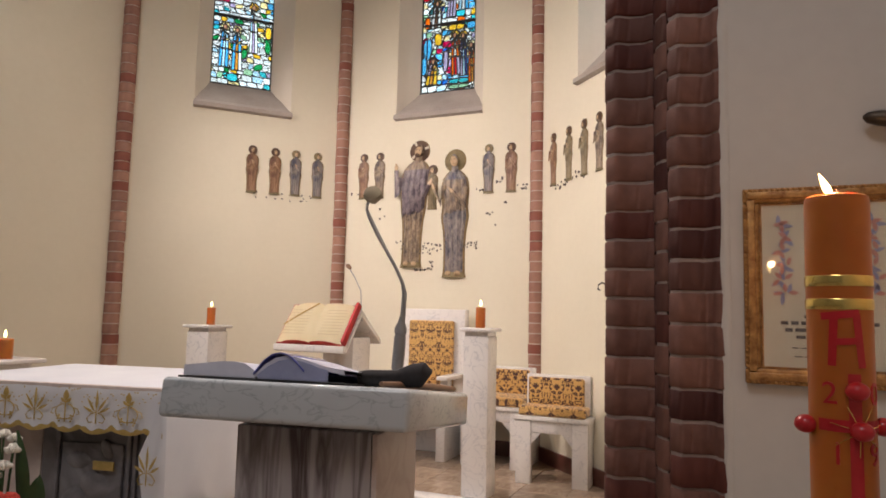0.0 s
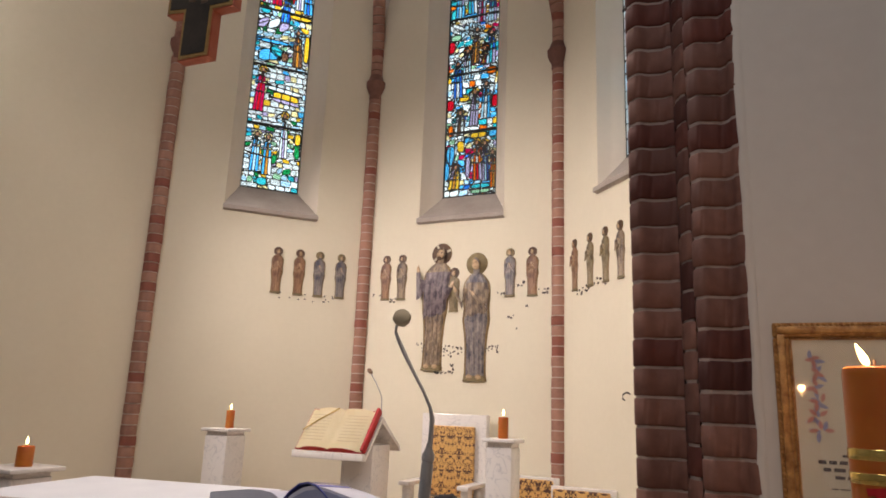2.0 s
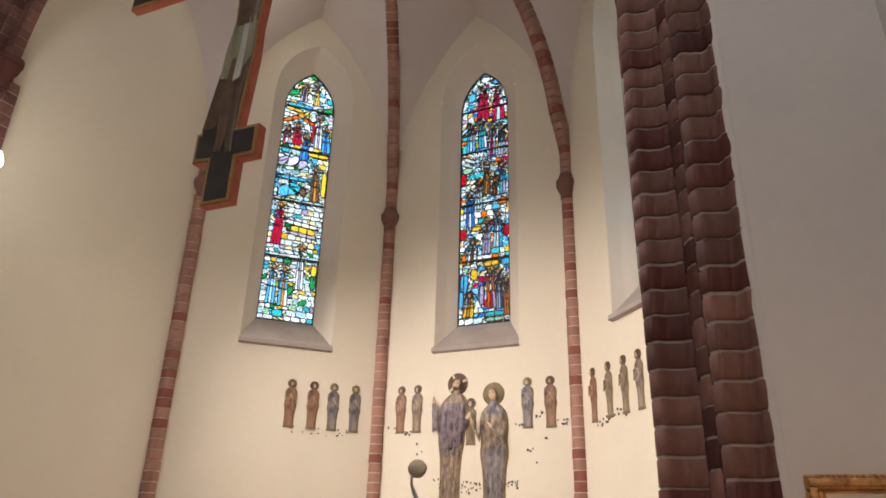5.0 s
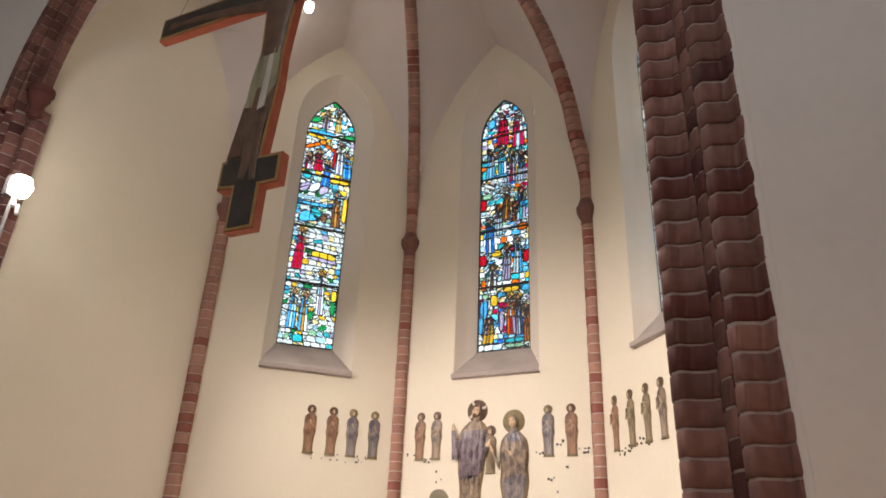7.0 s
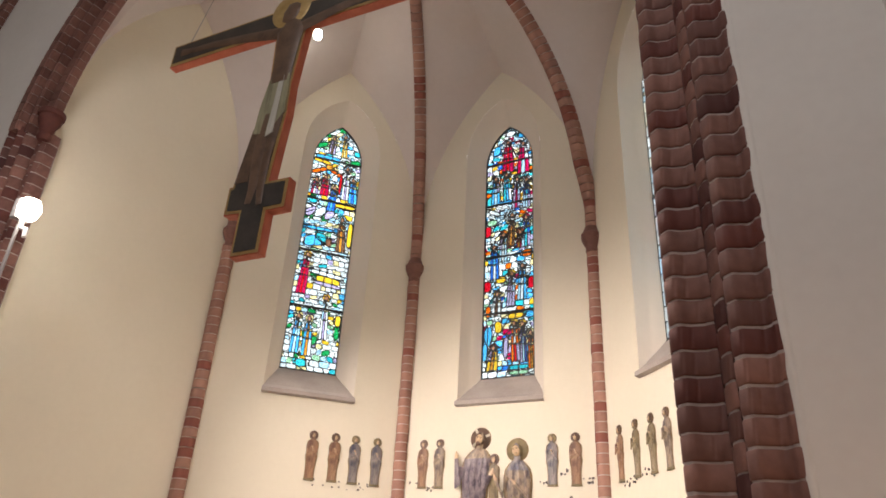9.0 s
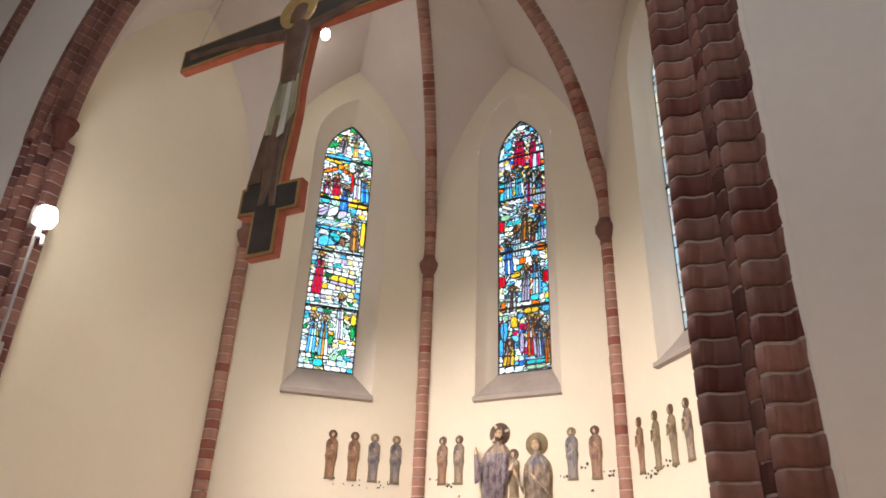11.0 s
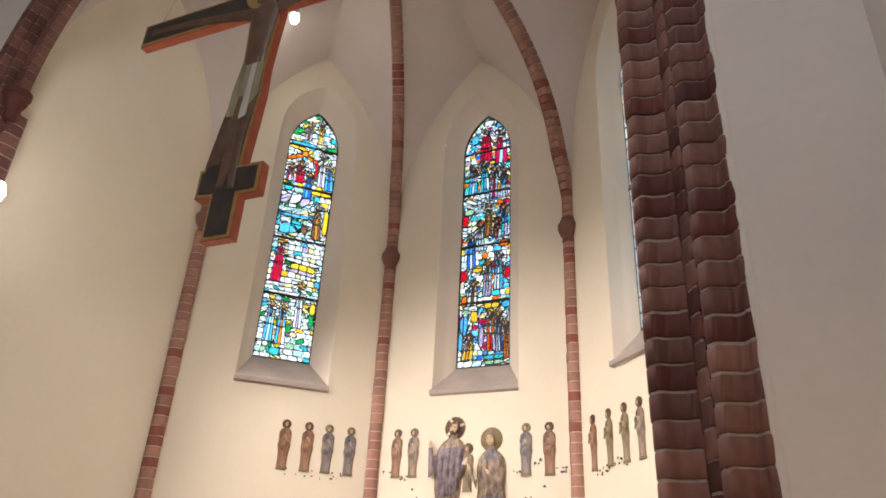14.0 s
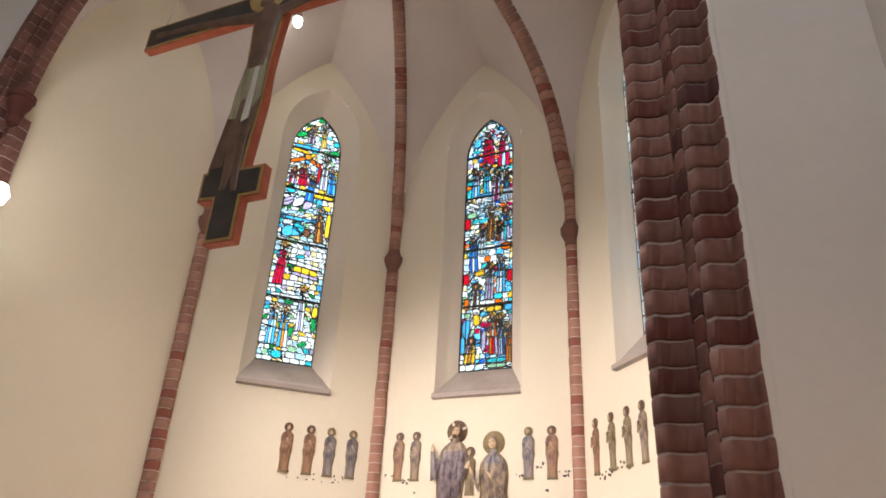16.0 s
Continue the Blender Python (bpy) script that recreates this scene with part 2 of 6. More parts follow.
def tube(pts, r, n=10, bm=None):
    """A round bar along points, of one radius or one for each point."""
    pts = [Vector(p) for p in pts]
    rad = r if isinstance(r, (list, tuple)) else [r] * len(pts)
    b = bmesh.new()
    rings = []
    up = Vector((0.31, 0.22, 0.92))
    for i, p in enumerate(pts):
        d = (pts[min(i + 1, len(pts) - 1)] - pts[max(i - 1, 0)]).normalized()
        s = d.cross(up).normalized()
        t = s.cross(d)
        rings.append([b.verts.new(p + (s * math.cos(2 * math.pi * k / n) + t * math.sin(2 * math.pi * k / n)) * rad[i]) for k in range(n)])
    for p, q in zip(rings, rings[1:]):
        for i in range(n):
            b.faces.new((p[i], p[(i + 1) % n], q[(i + 1) % n], q[i]))
    b.faces.new(rings[0][::-1])
    b.faces.new(rings[-1])
    return join(bm, b)


def prism(poly, z0, z1, bm=None, bev=0.0):
    """A plan outline raised from z0 to z1."""
    b = bmesh.new()
    lo = [b.verts.new((x, y, z0)) for x, y in poly]
    hi = [b.verts.new((x, y, z1)) for x, y in poly]
    n = len(poly)
    for i in range(n):
        b.faces.new((lo[i], lo[(i + 1) % n], hi[(i + 1) % n], hi[i]))
    b.faces.new(lo[::-1])
    b.faces.new(hi)
    if bev:
        bmesh.ops.bevel(b, geom=[e for e in b.edges], offset=bev, segments=2, affect="EDGES")
    return join(bm, b)


def grid_sheet(rows, bm=None):
    b = bmesh.new()
    vs = [[b.verts.new(p) for p in r] for r in rows]
    for p, q in zip(vs, vs[1:]):
        for i in range(len(p) - 1):
            quad = [p[i], p[i + 1], q[i + 1], q[i]]
            if len({tuple(round(c, 5) for c in v.co) for v in quad}) > 2:
                b.faces.new(quad)
    return join(bm, b)


# ---- the apse ----


def frame_of(a, b):
    """Origin in the middle of a wall from plan point a to b, x along it, y outwards."""
    d = (b - a).normalized()
    c = (a + b) / 2
    return Matrix(((d.x, -d.y, 0, c.x), (d.y, d.x, 0, c.y), (0, 0, 1, 0), (0, 0, 0, 1)))


def arc(u, half, spring, rho):
    """Height of a pointed arch of that half span at u."""
    d = half - abs(u)
    return spring + math.sqrt(max(rho * rho - (rho - d) ** 2, 0))


RHO_WALL = 2.65
GLASS_W, GLASS_B, GLASS_S, GLASS_RHO, GLASS_D = 0.253, 3.063, 5.33, 0.52, 0.2
REV = [(0.0, 0.395, 0.06), (0.09, 0.345, 0.03), (0.115, 0.318, 0.015), (GLASS_D - 0.002, GLASS_W + 0.004, 0.0)]
THICK = 0.4


def outline(half, extra, bottom, n=10):
    """Pointed outline of a window, from its lower left corner round."""
    rho = GLASS_RHO + (half - GLASS_W) * 1.1
    pts = [(-half, bottom), (-half, GLASS_S)]
    us = [-half + half * (1 - math.cos(math.pi / 2 * i / n)) for i in range(1, n + 1)]
    pts += [(u, arc(u, half, GLASS_S, rho) + extra) for u in us]
    pts += [(-u, z) for u, z in pts[-2::-1]]
    return pts


def wall_with_window(name, m, half, window, label, apex_rho=RHO_WALL, mat=PLASTER, aside=0.0):
    b = bmesh.new()
    hw = REV[0][1] if window else 0
    rho = GLASS_RHO + (hw - GLASS_W) * 1.1
    us = [-half + 2 * half * i / 48 for i in range(49)]
    if window:
        us = sorted([u for u in us if abs(abs(u - aside) - hw) > 0.02] + [aside - hw, aside + hw])
    for dep in (0.0, THICK):
        for p, q in zip(us, us[1:]):
            top = [arc(p, half, SPRING_Z - 0.1, apex_rho), arc(q, half, SPRING_Z - 0.1, apex_rho)]
            segs = [(-0.4, -0.4, *top)]
            if window and p > aside - hw - 1e-4 and q < aside + hw + 1e-4:
                lo = 2.80
                hole = [max(arc(x - aside, hw, GLASS_S, rho) + REV[0][2], lo) for x in (p, q)]
                segs = [(-0.4, -0.4, lo, lo), (*hole, *top)]
            for z0, z1, z2, z3 in segs:
                b.faces.new([b.verts.new(c) for c in ((p, dep, z0), (q, dep, z1), (q, dep, z3), (p, dep, z2))])
    bmesh.ops.remove_doubles(b, verts=b.verts, dist=1e-4)
    w = part(name, b, mat, smooth=None)
    w.matrix_world = m
    return tagged(w, label, "wall", kind="structure")


PALETTE = {
    "white": (0.86, 0.90, 0.92), "ice": (0.60, 0.80, 0.92), "blue": (0.06, 0.30, 0.80), "sky": (0.16, 0.58, 0.88), "teal": (0.08, 0.62, 0.70),
    "green": (0.03, 0.42, 0.16), "pale_green": (0.50, 0.74, 0.55), "red": (0.68, 0.02, 0.05), "crimson": (0.62, 0.02, 0.16), "orange": (0.85, 0.28, 0.02),
    "yellow": (0.90, 0.66, 0.08), "cream": (0.92, 0.84, 0.55), "lilac": (0.62, 0.56, 0.74), "brown": (0.30, 0.17, 0.11), "skin": (0.50, 0.29, 0.19), "navy": (0.10, 0.16, 0.42), "amber": (0.72, 0.40, 0.08),
}


GLASS = {k: stained("glass_" + k, c) for k, c in PALETTE.items()}
# Paler, hazier copies of the glass: overexposed daylight put into the colour.
OVERLIT = {k: stained("overlit_glass_" + k, tuple(0.55 + 0.4 * v for v in c), 0.85) for k, c in PALETTE.items()}


def clip(poly, px, py, nx, ny):
    """What of a convex outline lies where (p - at) . n <= 0."""
    out = []
    for (ax, ay), (bx, by) in zip(poly, poly[1:] + poly[:1]):
        da, db = (ax - px) * nx + (ay - py) * ny, (bx - px) * nx + (by - py) * ny
        if da <= 0:
            out.append((ax, ay))
        if da * db < 0:
            s = da / (da - db)
            out.append((ax + (bx - ax) * s, ay + (by - ay) * s))
    return out


def normal(a, b):
    ln = math.hypot(b[0] - a[0], b[1] - a[1]) or 1e-9
    return (b[1] - a[1]) / ln, -(b[0] - a[0]) / ln


def inset(poly, d):
    out = poly
    for a, b in zip(poly, poly[1:] + poly[:1]):
        if out and math.hypot(b[0] - a[0], b[1] - a[1]) > 1e-6:
            nx, ny = normal(a, b)
            out = clip(out, a[0] - nx * d, a[1] - ny * d, nx, ny)
    return out


def within(poly, cutter):
    out = poly
    for a, b in zip(cutter, cutter[1:] + cutter[:1]):
        if out:
            out = clip(out, a[0], a[1], *normal(a, b))
    return out


def area(p):
    return sum(a[0] * c[1] - c[0] * a[1] for a, c in zip(p, p[1:] + p[:1])) / 2 if len(p) > 2 else 0


def without(poly, cutter):
    """Convex pieces of poly outside a convex cutter."""
    if area(within(poly, cutter)) < 1e-7:
        return [poly]
    out, left = [], poly
    for a, b in zip(cutter, cutter[1:] + cutter[:1]):
        nx, ny = normal(a, b)
        o = clip(left, a[0], a[1], -nx, -ny)
        if area(o) > 2e-6:
            out.append(o)
        left = clip(left, a[0], a[1], nx, ny)
        if len(left) < 3:
            break
    return out


# standing forms: across, foot, top, half width, outer robe, inner robe, halo
NATIVITY = [(-.60, .055, .205, .15, "sky", "ice", "cream"), (-.20, .05, .20, .16, "sky", "amber", "cream"), (.32, .115, .285, .13, "white", "lilac", "yellow"),
            (-.62, .27, .44, .17, "crimson", "red", "yellow"), (.52, .455, .605, .17, "brown", "amber", "ice"), (-.74, .675, .755, .14, "crimson", "white", "cream"),
            (-.38, .675, .775, .17, "crimson", "red", "cream"), (.03, .615, .735, .15, "blue", "sky", "cream"), (.46, .675, .83, .13, "white", "lilac", "ice"),
            (.76, .665, .785, .16, "sky", "blue", "white"), (-.26, .865, .955, .13, "lilac", "brown", "cream"), (.2, .86, .975, .11, "yellow", "cream", "ice")]
PENTECOST = [(-.06, .79, .945, .24, "crimson", "red", "white"), (.60, .775, .925, .24, "crimson", "crimson", "ice"), (-.58, .66, .79, .17, "sky", "ice", "white"),
             (-.12, .67, .80, .17, "teal", "sky", "white"), (.34, .63, .77, .15, "lilac", "crimson", "pale_green"), (.74, .625, .76, .15, "navy", "teal", "white"),
             (.14, .475, .62, .15, "brown", "amber", "ice"), (.72, .465, .60, .17, "blue", "teal", "crimson"), (.46, .465, .545, .10, "crimson", "yellow", "orange"),
             (-.22, .42, .545, .16, "ice", "white", "orange"), (-.60, .355, .50, .17, "blue", "sky", "ice"), (.14, .245, .385, .16, "lilac", "lilac", "yellow"),
             (.56, .265, .41, .17, "sky", "white", "ice"), (-.44, .215, .315, .18, "white", "brown", "yellow"), (.24, .05, .20, .16, "orange", "red", "yellow"),
             (.56, .045, .195, .12, "navy", "ice", "yellow"), (.86, .02, .16, .13, "orange", "amber", "cream"), (-.55, .025, .12, .2, "yellow", "amber", "red")]
# further pieces: colour, across, up, half width, half height, slant
NATIVITY_BITS = [("yellow", .28, .335, .46, .013, -.1), ("lilac", .28, .318, .5, .007, -.1), ("white", .2, .358, .6, .008, -.1), ("sky", -.45, .485, .38, .022, .25), ("teal", -.2, .50, .22, .015, -.3),
                 ("brown", .1, .485, .12, .016, 0), ("sky", -.3, .535, .5, .007, 0), ("lilac", -.78, .60, .2, .018, .6), ("white", -.4, .605, .2, .018, .6), ("lilac", -.02, .60, .18, .018, .6),
                 ("yellow", .55, .645, .4, .008, 0), ("yellow", .88, .53, .09, .05, 0), ("orange", -.65, .785, .32, .009, .5), ("orange", .0, .785, .3, .009, -.5), ("amber", -.3, .805, .12, .012, 0),
                 ("yellow", -.6, .825, .36, .007, -.1), ("red", .24, .74, .05, .045, 0), ("teal", -.75, .65, .16, .014, 0), ("green", .0, .105, .16, .016, .5), ("teal", -.3, .025, .18, .013, 0),
                 ("green", .85, .15, .1, .03, -.4), ("yellow", .85, .19, .1, .02, 0), ("sky", -.4, .845, .5, .010, 0), ("green", .75, .845, .2, .013, .2), ("teal", .8, .89, .14, .012, 0), ("green", -.7, .9, .2, .012, .4)]
PENTECOST_BITS = [("red", -.88, .55, .14, .022, 0), ("red", -.86, .33, .16, .020, 0), ("red", .9, .325, .12, .022, 0), ("yellow", -.3, .35, .2, .012, 0), ("orange", .75, .44, .18, .013, 0), ("ice", -.4, .60, .2, .024, .5),
                  ("white", -.62, .625, .24, .008, -.5), ("pale_green", -.7, .585, .2, .012, 0), ("sky", -.78, .145, .16, .035, .2), ("yellow", -.38, .175, .14, .02, -.2), ("sky", -.9, .09, .1, .03, 0),
                  ("teal", .42, .03, .36, .008, 0), ("pale_green", .42, .012, .36, .007, 0), ("lilac", -.08, .10, .09, .035, .3), ("sky", .85, .21, .16, .012, 0), ("yellow", .3, .21, .3, .010, 0), ("teal", -.75, .68, .2, .02, .3),
                  ("yellow", .3, .785, .2, .009, 0), ("orange", .85, .79, .16, .009, 0), ("white", .05, .968, .2, .012, 0), ("sky", -.55, .90, .16, .02, .2), ("sky", .55, .95, .16, .012, 0), ("orange", -.8, .235, .1, .02, 0)]


def stained_glass(parent, forms, bits, bars, seed, base, glaze, grain):
    rnd = random.Random(seed)
    shape = outline(GLASS_W, 0, GLASS_B)[::-1]
    if area(shape) < 0:
        shape = shape[::-1]
    top = max(z for _, z in shape)
    tall = top - GLASS_B

    def at(u, v):
        return u * GLASS_W, GLASS_B + v * tall

    # ground of squarish pieces in uneven courses
    cells = []
    z = GLASS_B
    while z < top:
        h = rnd.uniform(0.040, 0.066) * grain
        u = -GLASS_W - rnd.uniform(0, 0.04)
        tl = rnd.uniform(-0.012, 0.012)
        while u < GLASS_W:
            w = rnd.uniform(0.045, 0.095) * grain
            k0, k1 = rnd.uniform(-0.008, 0.008), rnd.uniform(-0.008, 0.008)
            q = within([(u + k0, z - tl), (u + w + k1, z + tl), (u + w - k1, z + h + tl), (u - k0, z + h - tl)], shape)
            if area(q) > 1e-5:
                cells.append((rnd.choice(base), q))
            u += w
        z += h

    def lay(colour, poly):
        """Set a piece into the ground, cutting away what it covers."""
        nonlocal cells
        poly = within(poly, shape)
        if area(poly) < 1e-5:
            return
        cells = [(c, q) for c0, p in cells for c, q in [(c0, r) for r in without(p, poly)]]
        cells.append((colour, poly))

    def oval(u, v, ru, rv, n=8):
        c = at(u, v)
        return [(c[0] + ru * math.cos(2 * math.pi * (k + 0.5) / n), c[1] + rv * math.sin(2 * math.pi * (k + 0.5) / n)) for k in range(n)]

    for colour, u, v, w, h, sl in bits:
        (cx, cz), ru, rz = at(u, v), w * GLASS_W, h * tall
        pts = [(-ru, -rz * 0.7), (-ru * 0.5, -rz), (ru * 0.6, -rz), (ru, -rz * 0.5), (ru, rz * 0.6), (ru * 0.5, rz), (-ru * 0.6, rz), (-ru, rz * 0.6)]
        pts = [(cx + x, cz + y + sl * x) for x, y in pts]
        n = max(int(ru / 0.035), 1)
        for k in range(n):
            xa, xb = cx - ru + 2 * ru * k / n, cx - ru + 2 * ru * (k + 1) / n
            lay(colour, clip(clip(pts, xa, 0, -1, 0), xb, 0, 1, 0))
    for u, v0, v1, w, outer, inner, halo in forms:
        hr = 0.041
        (cx, z0), (_, z1) = at(u, v0), at(u, v1)
        zs = z1 - 2 * hr + 0.012
        ln = rnd.uniform(-0.02, 0.02)
        ws = w * GLASS_W
        lay(halo, oval(u, (z1 - hr - GLASS_B) / tall, hr, hr))
        edge = [-1.0, -0.35, 0.3, 1.0]
        for k in range(3):
            for e, (fa, fb) in enumerate(((0.0, 0.5), (0.5, 0.86))):
                def across(q, f):
                    return cx + ln * (1 - f) + q * ws * (1.1 - 0.32 * f) * (1.0 if f < 0.8 else 0.82)
                za, zb = z0 + (zs - z0) * fa, z0 + (zs - z0) * fb + (0.02 if e else 0)
                col = inner if k == 1 else outer
                if rnd.random() < 0.16:
                    col = rnd.choice(["white", "lilac", "ice"])
                sk = 0.014 * (k - 1) * (1 if e else -0.4)
                lay(col, [(across(edge[k], fa), za - sk * 0.3), (across(edge[k + 1], fa), za), (across(edge[k + 1], fb), zb - sk), (across(edge[k], fb), zb)])
        for s in (-1, 1):
            sx, sz = cx + s * ws * 0.55, z0 + (zs - z0) * 0.74
            lay("cream" if s > 0 else "lilac", [(sx - 0.018, sz - 0.011), (sx + 0.016, sz - 0.006), (sx + 0.018, sz + 0.012), (sx - 0.014, sz + 0.008)])
        lay("skin", oval(u, (z1 - hr * 1.1 - GLASS_B) / tall, 0.0205, 0.026, 7))
    made, rest, used = 0, bmesh.new(), []
    lead = bmesh.new()

    def strip(pts):
        for dep in (GLASS_D - 0.002, GLASS_D + 0.008):
            lead.faces.new([lead.verts.new((x, dep, y)) for x, y in pts])

    for name, poly in cells:
        clean = [p for i, p in enumerate(poly) if math.hypot(p[0] - poly[i - 1][0], p[1] - poly[i - 1][1]) > 1e-4]
        if len(clean) < 3:
            continue
        sharp = inset(clean, 0.0041)
        sharp = [p for i, p in enumerate(sharp) if math.hypot(p[0] - sharp[i - 1][0], p[1] - sharp[i - 1][1]) > 5e-4]
        if len(sharp) < 3 or area(sharp) < 3.5e-5:
            strip(clean)
            continue
        # pieces have rounded corners
        glass = []
        m = len(sharp)
        for i in range(m):
            p, a, c = Vector(sharp[i]), Vector(sharp[i - 1]), Vector(sharp[(i + 1) % m])
            k = min((a - p).length * 0.3, (c - p).length * 0.3, 0.009)
            p0, p1 = p + (a - p).normalized() * k, p + (c - p).normalized() * k
            glass += [tuple(p0), tuple(p1)]
            strip([tuple(p), tuple(p1), tuple(p0)])
        for i in range(len(clean)):
            a, c = clean[i], clean[(i + 1) % len(clean)]
            ka = min(sharp, key=lambda p: (p[0] - a[0]) ** 2 + (p[1] - a[1]) ** 2)
            kc = min(sharp, key=lambda p: (p[0] - c[0]) ** 2 + (p[1] - c[1]) ** 2)
            strip([a, c, kc] + ([ka] if ka != kc else []))
        cx, cz = sum(p[0] for p in glass) / len(glass), sum(p[1] for p in glass) / len(glass)
        b = bmesh.new()
        b.faces.new([b.verts.new((x - cx, 0, y - cz)) for x, y in glass])
        bmesh.ops.solidify(b, geom=b.faces[:], thickness=0.004)
        if made < 300:
            part("pane", b, glaze[name], parent, smooth=None, m=pose(cx, GLASS_D + 0.002, cz))
        else:
            if name not in used:
                used.append(name)
            bmesh.ops.translate(b, vec=(cx, GLASS_D + 0.002, cz), verts=b.verts)
            start = len(rest.faces)
            rest = join(rest, b)
            rest.faces.ensure_lookup_table()
            for f in rest.faces[start:]:
                f.material_index = used.index(name)
        made += 1
    if used:
        part("small_panes", rest, [glaze[k] for k in used], parent, "small pieces of coloured glass", smooth=None)["kind"] = "stuff"
    cames = part("lead_cames", lead, LEAD, parent, "black lead cames between the glass", smooth=None)
    cames["kind"] = "stuff"
    ring = bmesh.new()
    o, i_ = outline(GLASS_W + 0.02, 0.015, GLASS_B - 0.03), outline(GLASS_W - 0.004, -0.005, GLASS_B + 0.004)
    for dep in (GLASS_D, GLASS_D + 0.02):
        for k in range(len(o)):
            q = (k + 1) % len(o)
            ring.faces.new([ring.verts.new((p[0], dep, p[1])) for p in (o[k], o[q], i_[q], i_[k])])
    part("edge_came", ring, LEAD, parent, "black lead edging", smooth=None)
    for v in bars:
        z = GLASS_B + tall * v
        part("saddle_bar", box(-GLASS_W, GLASS_W, GLASS_D - 0.012, GLASS_D - 0.001, z - 0.011, z + 0.011, 0.002), LEAD, parent)


def church_window(name, m, forms, bits, bars, seed, label, base, aside=0.0, glaze=GLASS, grain=1.0):
    w = thing(name, m, label, "window", kind="structure")
    b = bmesh.new()
    loops = [[(u + aside * max(1 - d / GLASS_D, 0), d, z) for u, z in outline(h, e, 2.80 if k == 0 else GLASS_B - 0.26 + 0.26 * d / GLASS_D)] for k, (d, h, e) in enumerate(REV)]
    for p, q in zip(loops, loops[1:]):
        for i in range(len(p) - 1):
            b.faces.new([b.verts.new(c) for c in (p[i], p[i + 1], q[i + 1], q[i])])
    bmesh.ops.remove_doubles(b, verts=b.verts, dist=1e-4)
    part("window_reveal", b, SPLAY, w, "pale stepped plaster reveal", smooth=30)
    # sloping stone sill with a nosing
    b = bmesh.new()
    prof = [(GLASS_D + 0.01, GLASS_B + 0.004, 0.262), (0.02, 2.85, 0.385), (-0.035, 2.815, 0.405), (-0.037, 2.782, 0.405), (0.0, 2.77, 0.40), (0.05, 2.77, 0.38), (GLASS_D + 0.01, 2.9, 0.262)]
    le = [b.verts.new((-h + aside * min(1 - d / GLASS_D, 1), d, z)) for d, z, h in prof]
    ri = [b.verts.new((h + aside * min(1 - d / GLASS_D, 1), d, z)) for d, z, h in prof]
    for i in range(len(prof)):
        j = (i + 1) % len(prof)
        b.faces.new((le[i], le[j], ri[j], ri[i]))
    b.faces.new(le)
    b.faces.new(ri[::-1])
    part("window_sill", b, SILL, w, "sloping grey stone sill", smooth=None)
    stained_glass(w, forms, bits, bars, seed, base, glaze, grain)
    # daylight behind the glass
    back = part("backdrop", grid_sheet([[(-1.8, 0.75, 2.2), (0.7, 0.75, 2.2)], [(-1.8, 0.75, 7.6), (0.7, 0.75, 7.6)]]), BACKDROP, smooth=None)
    back.matrix_world = m
    tagged(back, "bright overcast daylight behind the stained glass", "sky", kind="structure")
    return w


M_L, M_C, M_R = frame_of(V0, V1), frame_of(V1, V2), frame_of(V2, V3)
BARS = (0.225, 0.44, 0.655, 0.835)
ASIDE = (0.012, 0.010, 0.065)
GLASS_U = (0.020, 0.012, 0.0)
for nm, m, sd in (("wall_north_west", M_L, ASIDE[0] + GLASS_U[0]), ("wall_north", M_C, ASIDE[1] + GLASS_U[1]), ("wall_north_east", M_R, ASIDE[2])):
    wall_with_window(nm, m, HALF, True, "cream plastered apse wall with a tall pointed window", aside=sd)
COOL = ["white"] * 9 + ["ice", "ice", "ice", "teal", "pale_green", "cream", "cream", "yellow", "sky", "green", "lilac"]
MIXED = ["white"] * 7 + ["ice", "ice", "ice", "sky", "sky", "teal", "teal", "cream", "cream", "yellow", "lilac", "crimson", "orange", "pale_green", "blue"]
church_window("window_1", M_L @ pose(GLASS_U[0], 0, 0), NATIVITY, NATIVITY_BITS, BARS, 3, "pointed stained glass window in green, blue, white and yellow", COOL, ASIDE[0])
church_window("window_2", M_C @ pose(GLASS_U[1], 0, 0), PENTECOST, PENTECOST_BITS, BARS, 5, "pointed stained glass window in red, blue, teal and gold", MIXED, ASIDE[1])
# third window: its blown-out brightness comes from the whitened glass
church_window("window_3", M_R, [], NATIVITY_BITS[::5], BARS[1:2], 9, "stained glass window seen edge-on in the apse, its glare put into pale glass", ["white", "ice", "white", "cream", "ice", "sky", "lilac"], ASIDE[2], OVERLIT, 2.4)

SIDE_A = Vector((SIDE_X, 2.42))
for nm, a, b_ in (("wall_west", Vector((-2.42, 2.43)), V0), ("wall_east", V3, SIDE_A)):
    wall_with_window(nm, frame_of(a, b_), (b_ - a).length / 2, False, "plain cream plastered chancel side wall")

# vault webs between the wall arches and the ribs


def rib_point(v, s):
    """Along the rib over plan point v: 0 at the capital, 1 at the hub."""
    v = Vector(v)
    d = Vector((HUB.x, HUB.y)) - v
    far = d.length
    th = math.pi / 2 * s
    k = far * (1 - math.cos(th)) * 0.99 + (0.01 * far if s == 1 else 0)
    k += 0.11 * min(s / 0.12, 1) * (1 - s)
    p = v + d.normalized() * k
    return Vector((p.x, p.y, SPRING_Z + (HUB.z - SPRING_Z) * math.sin(th)))


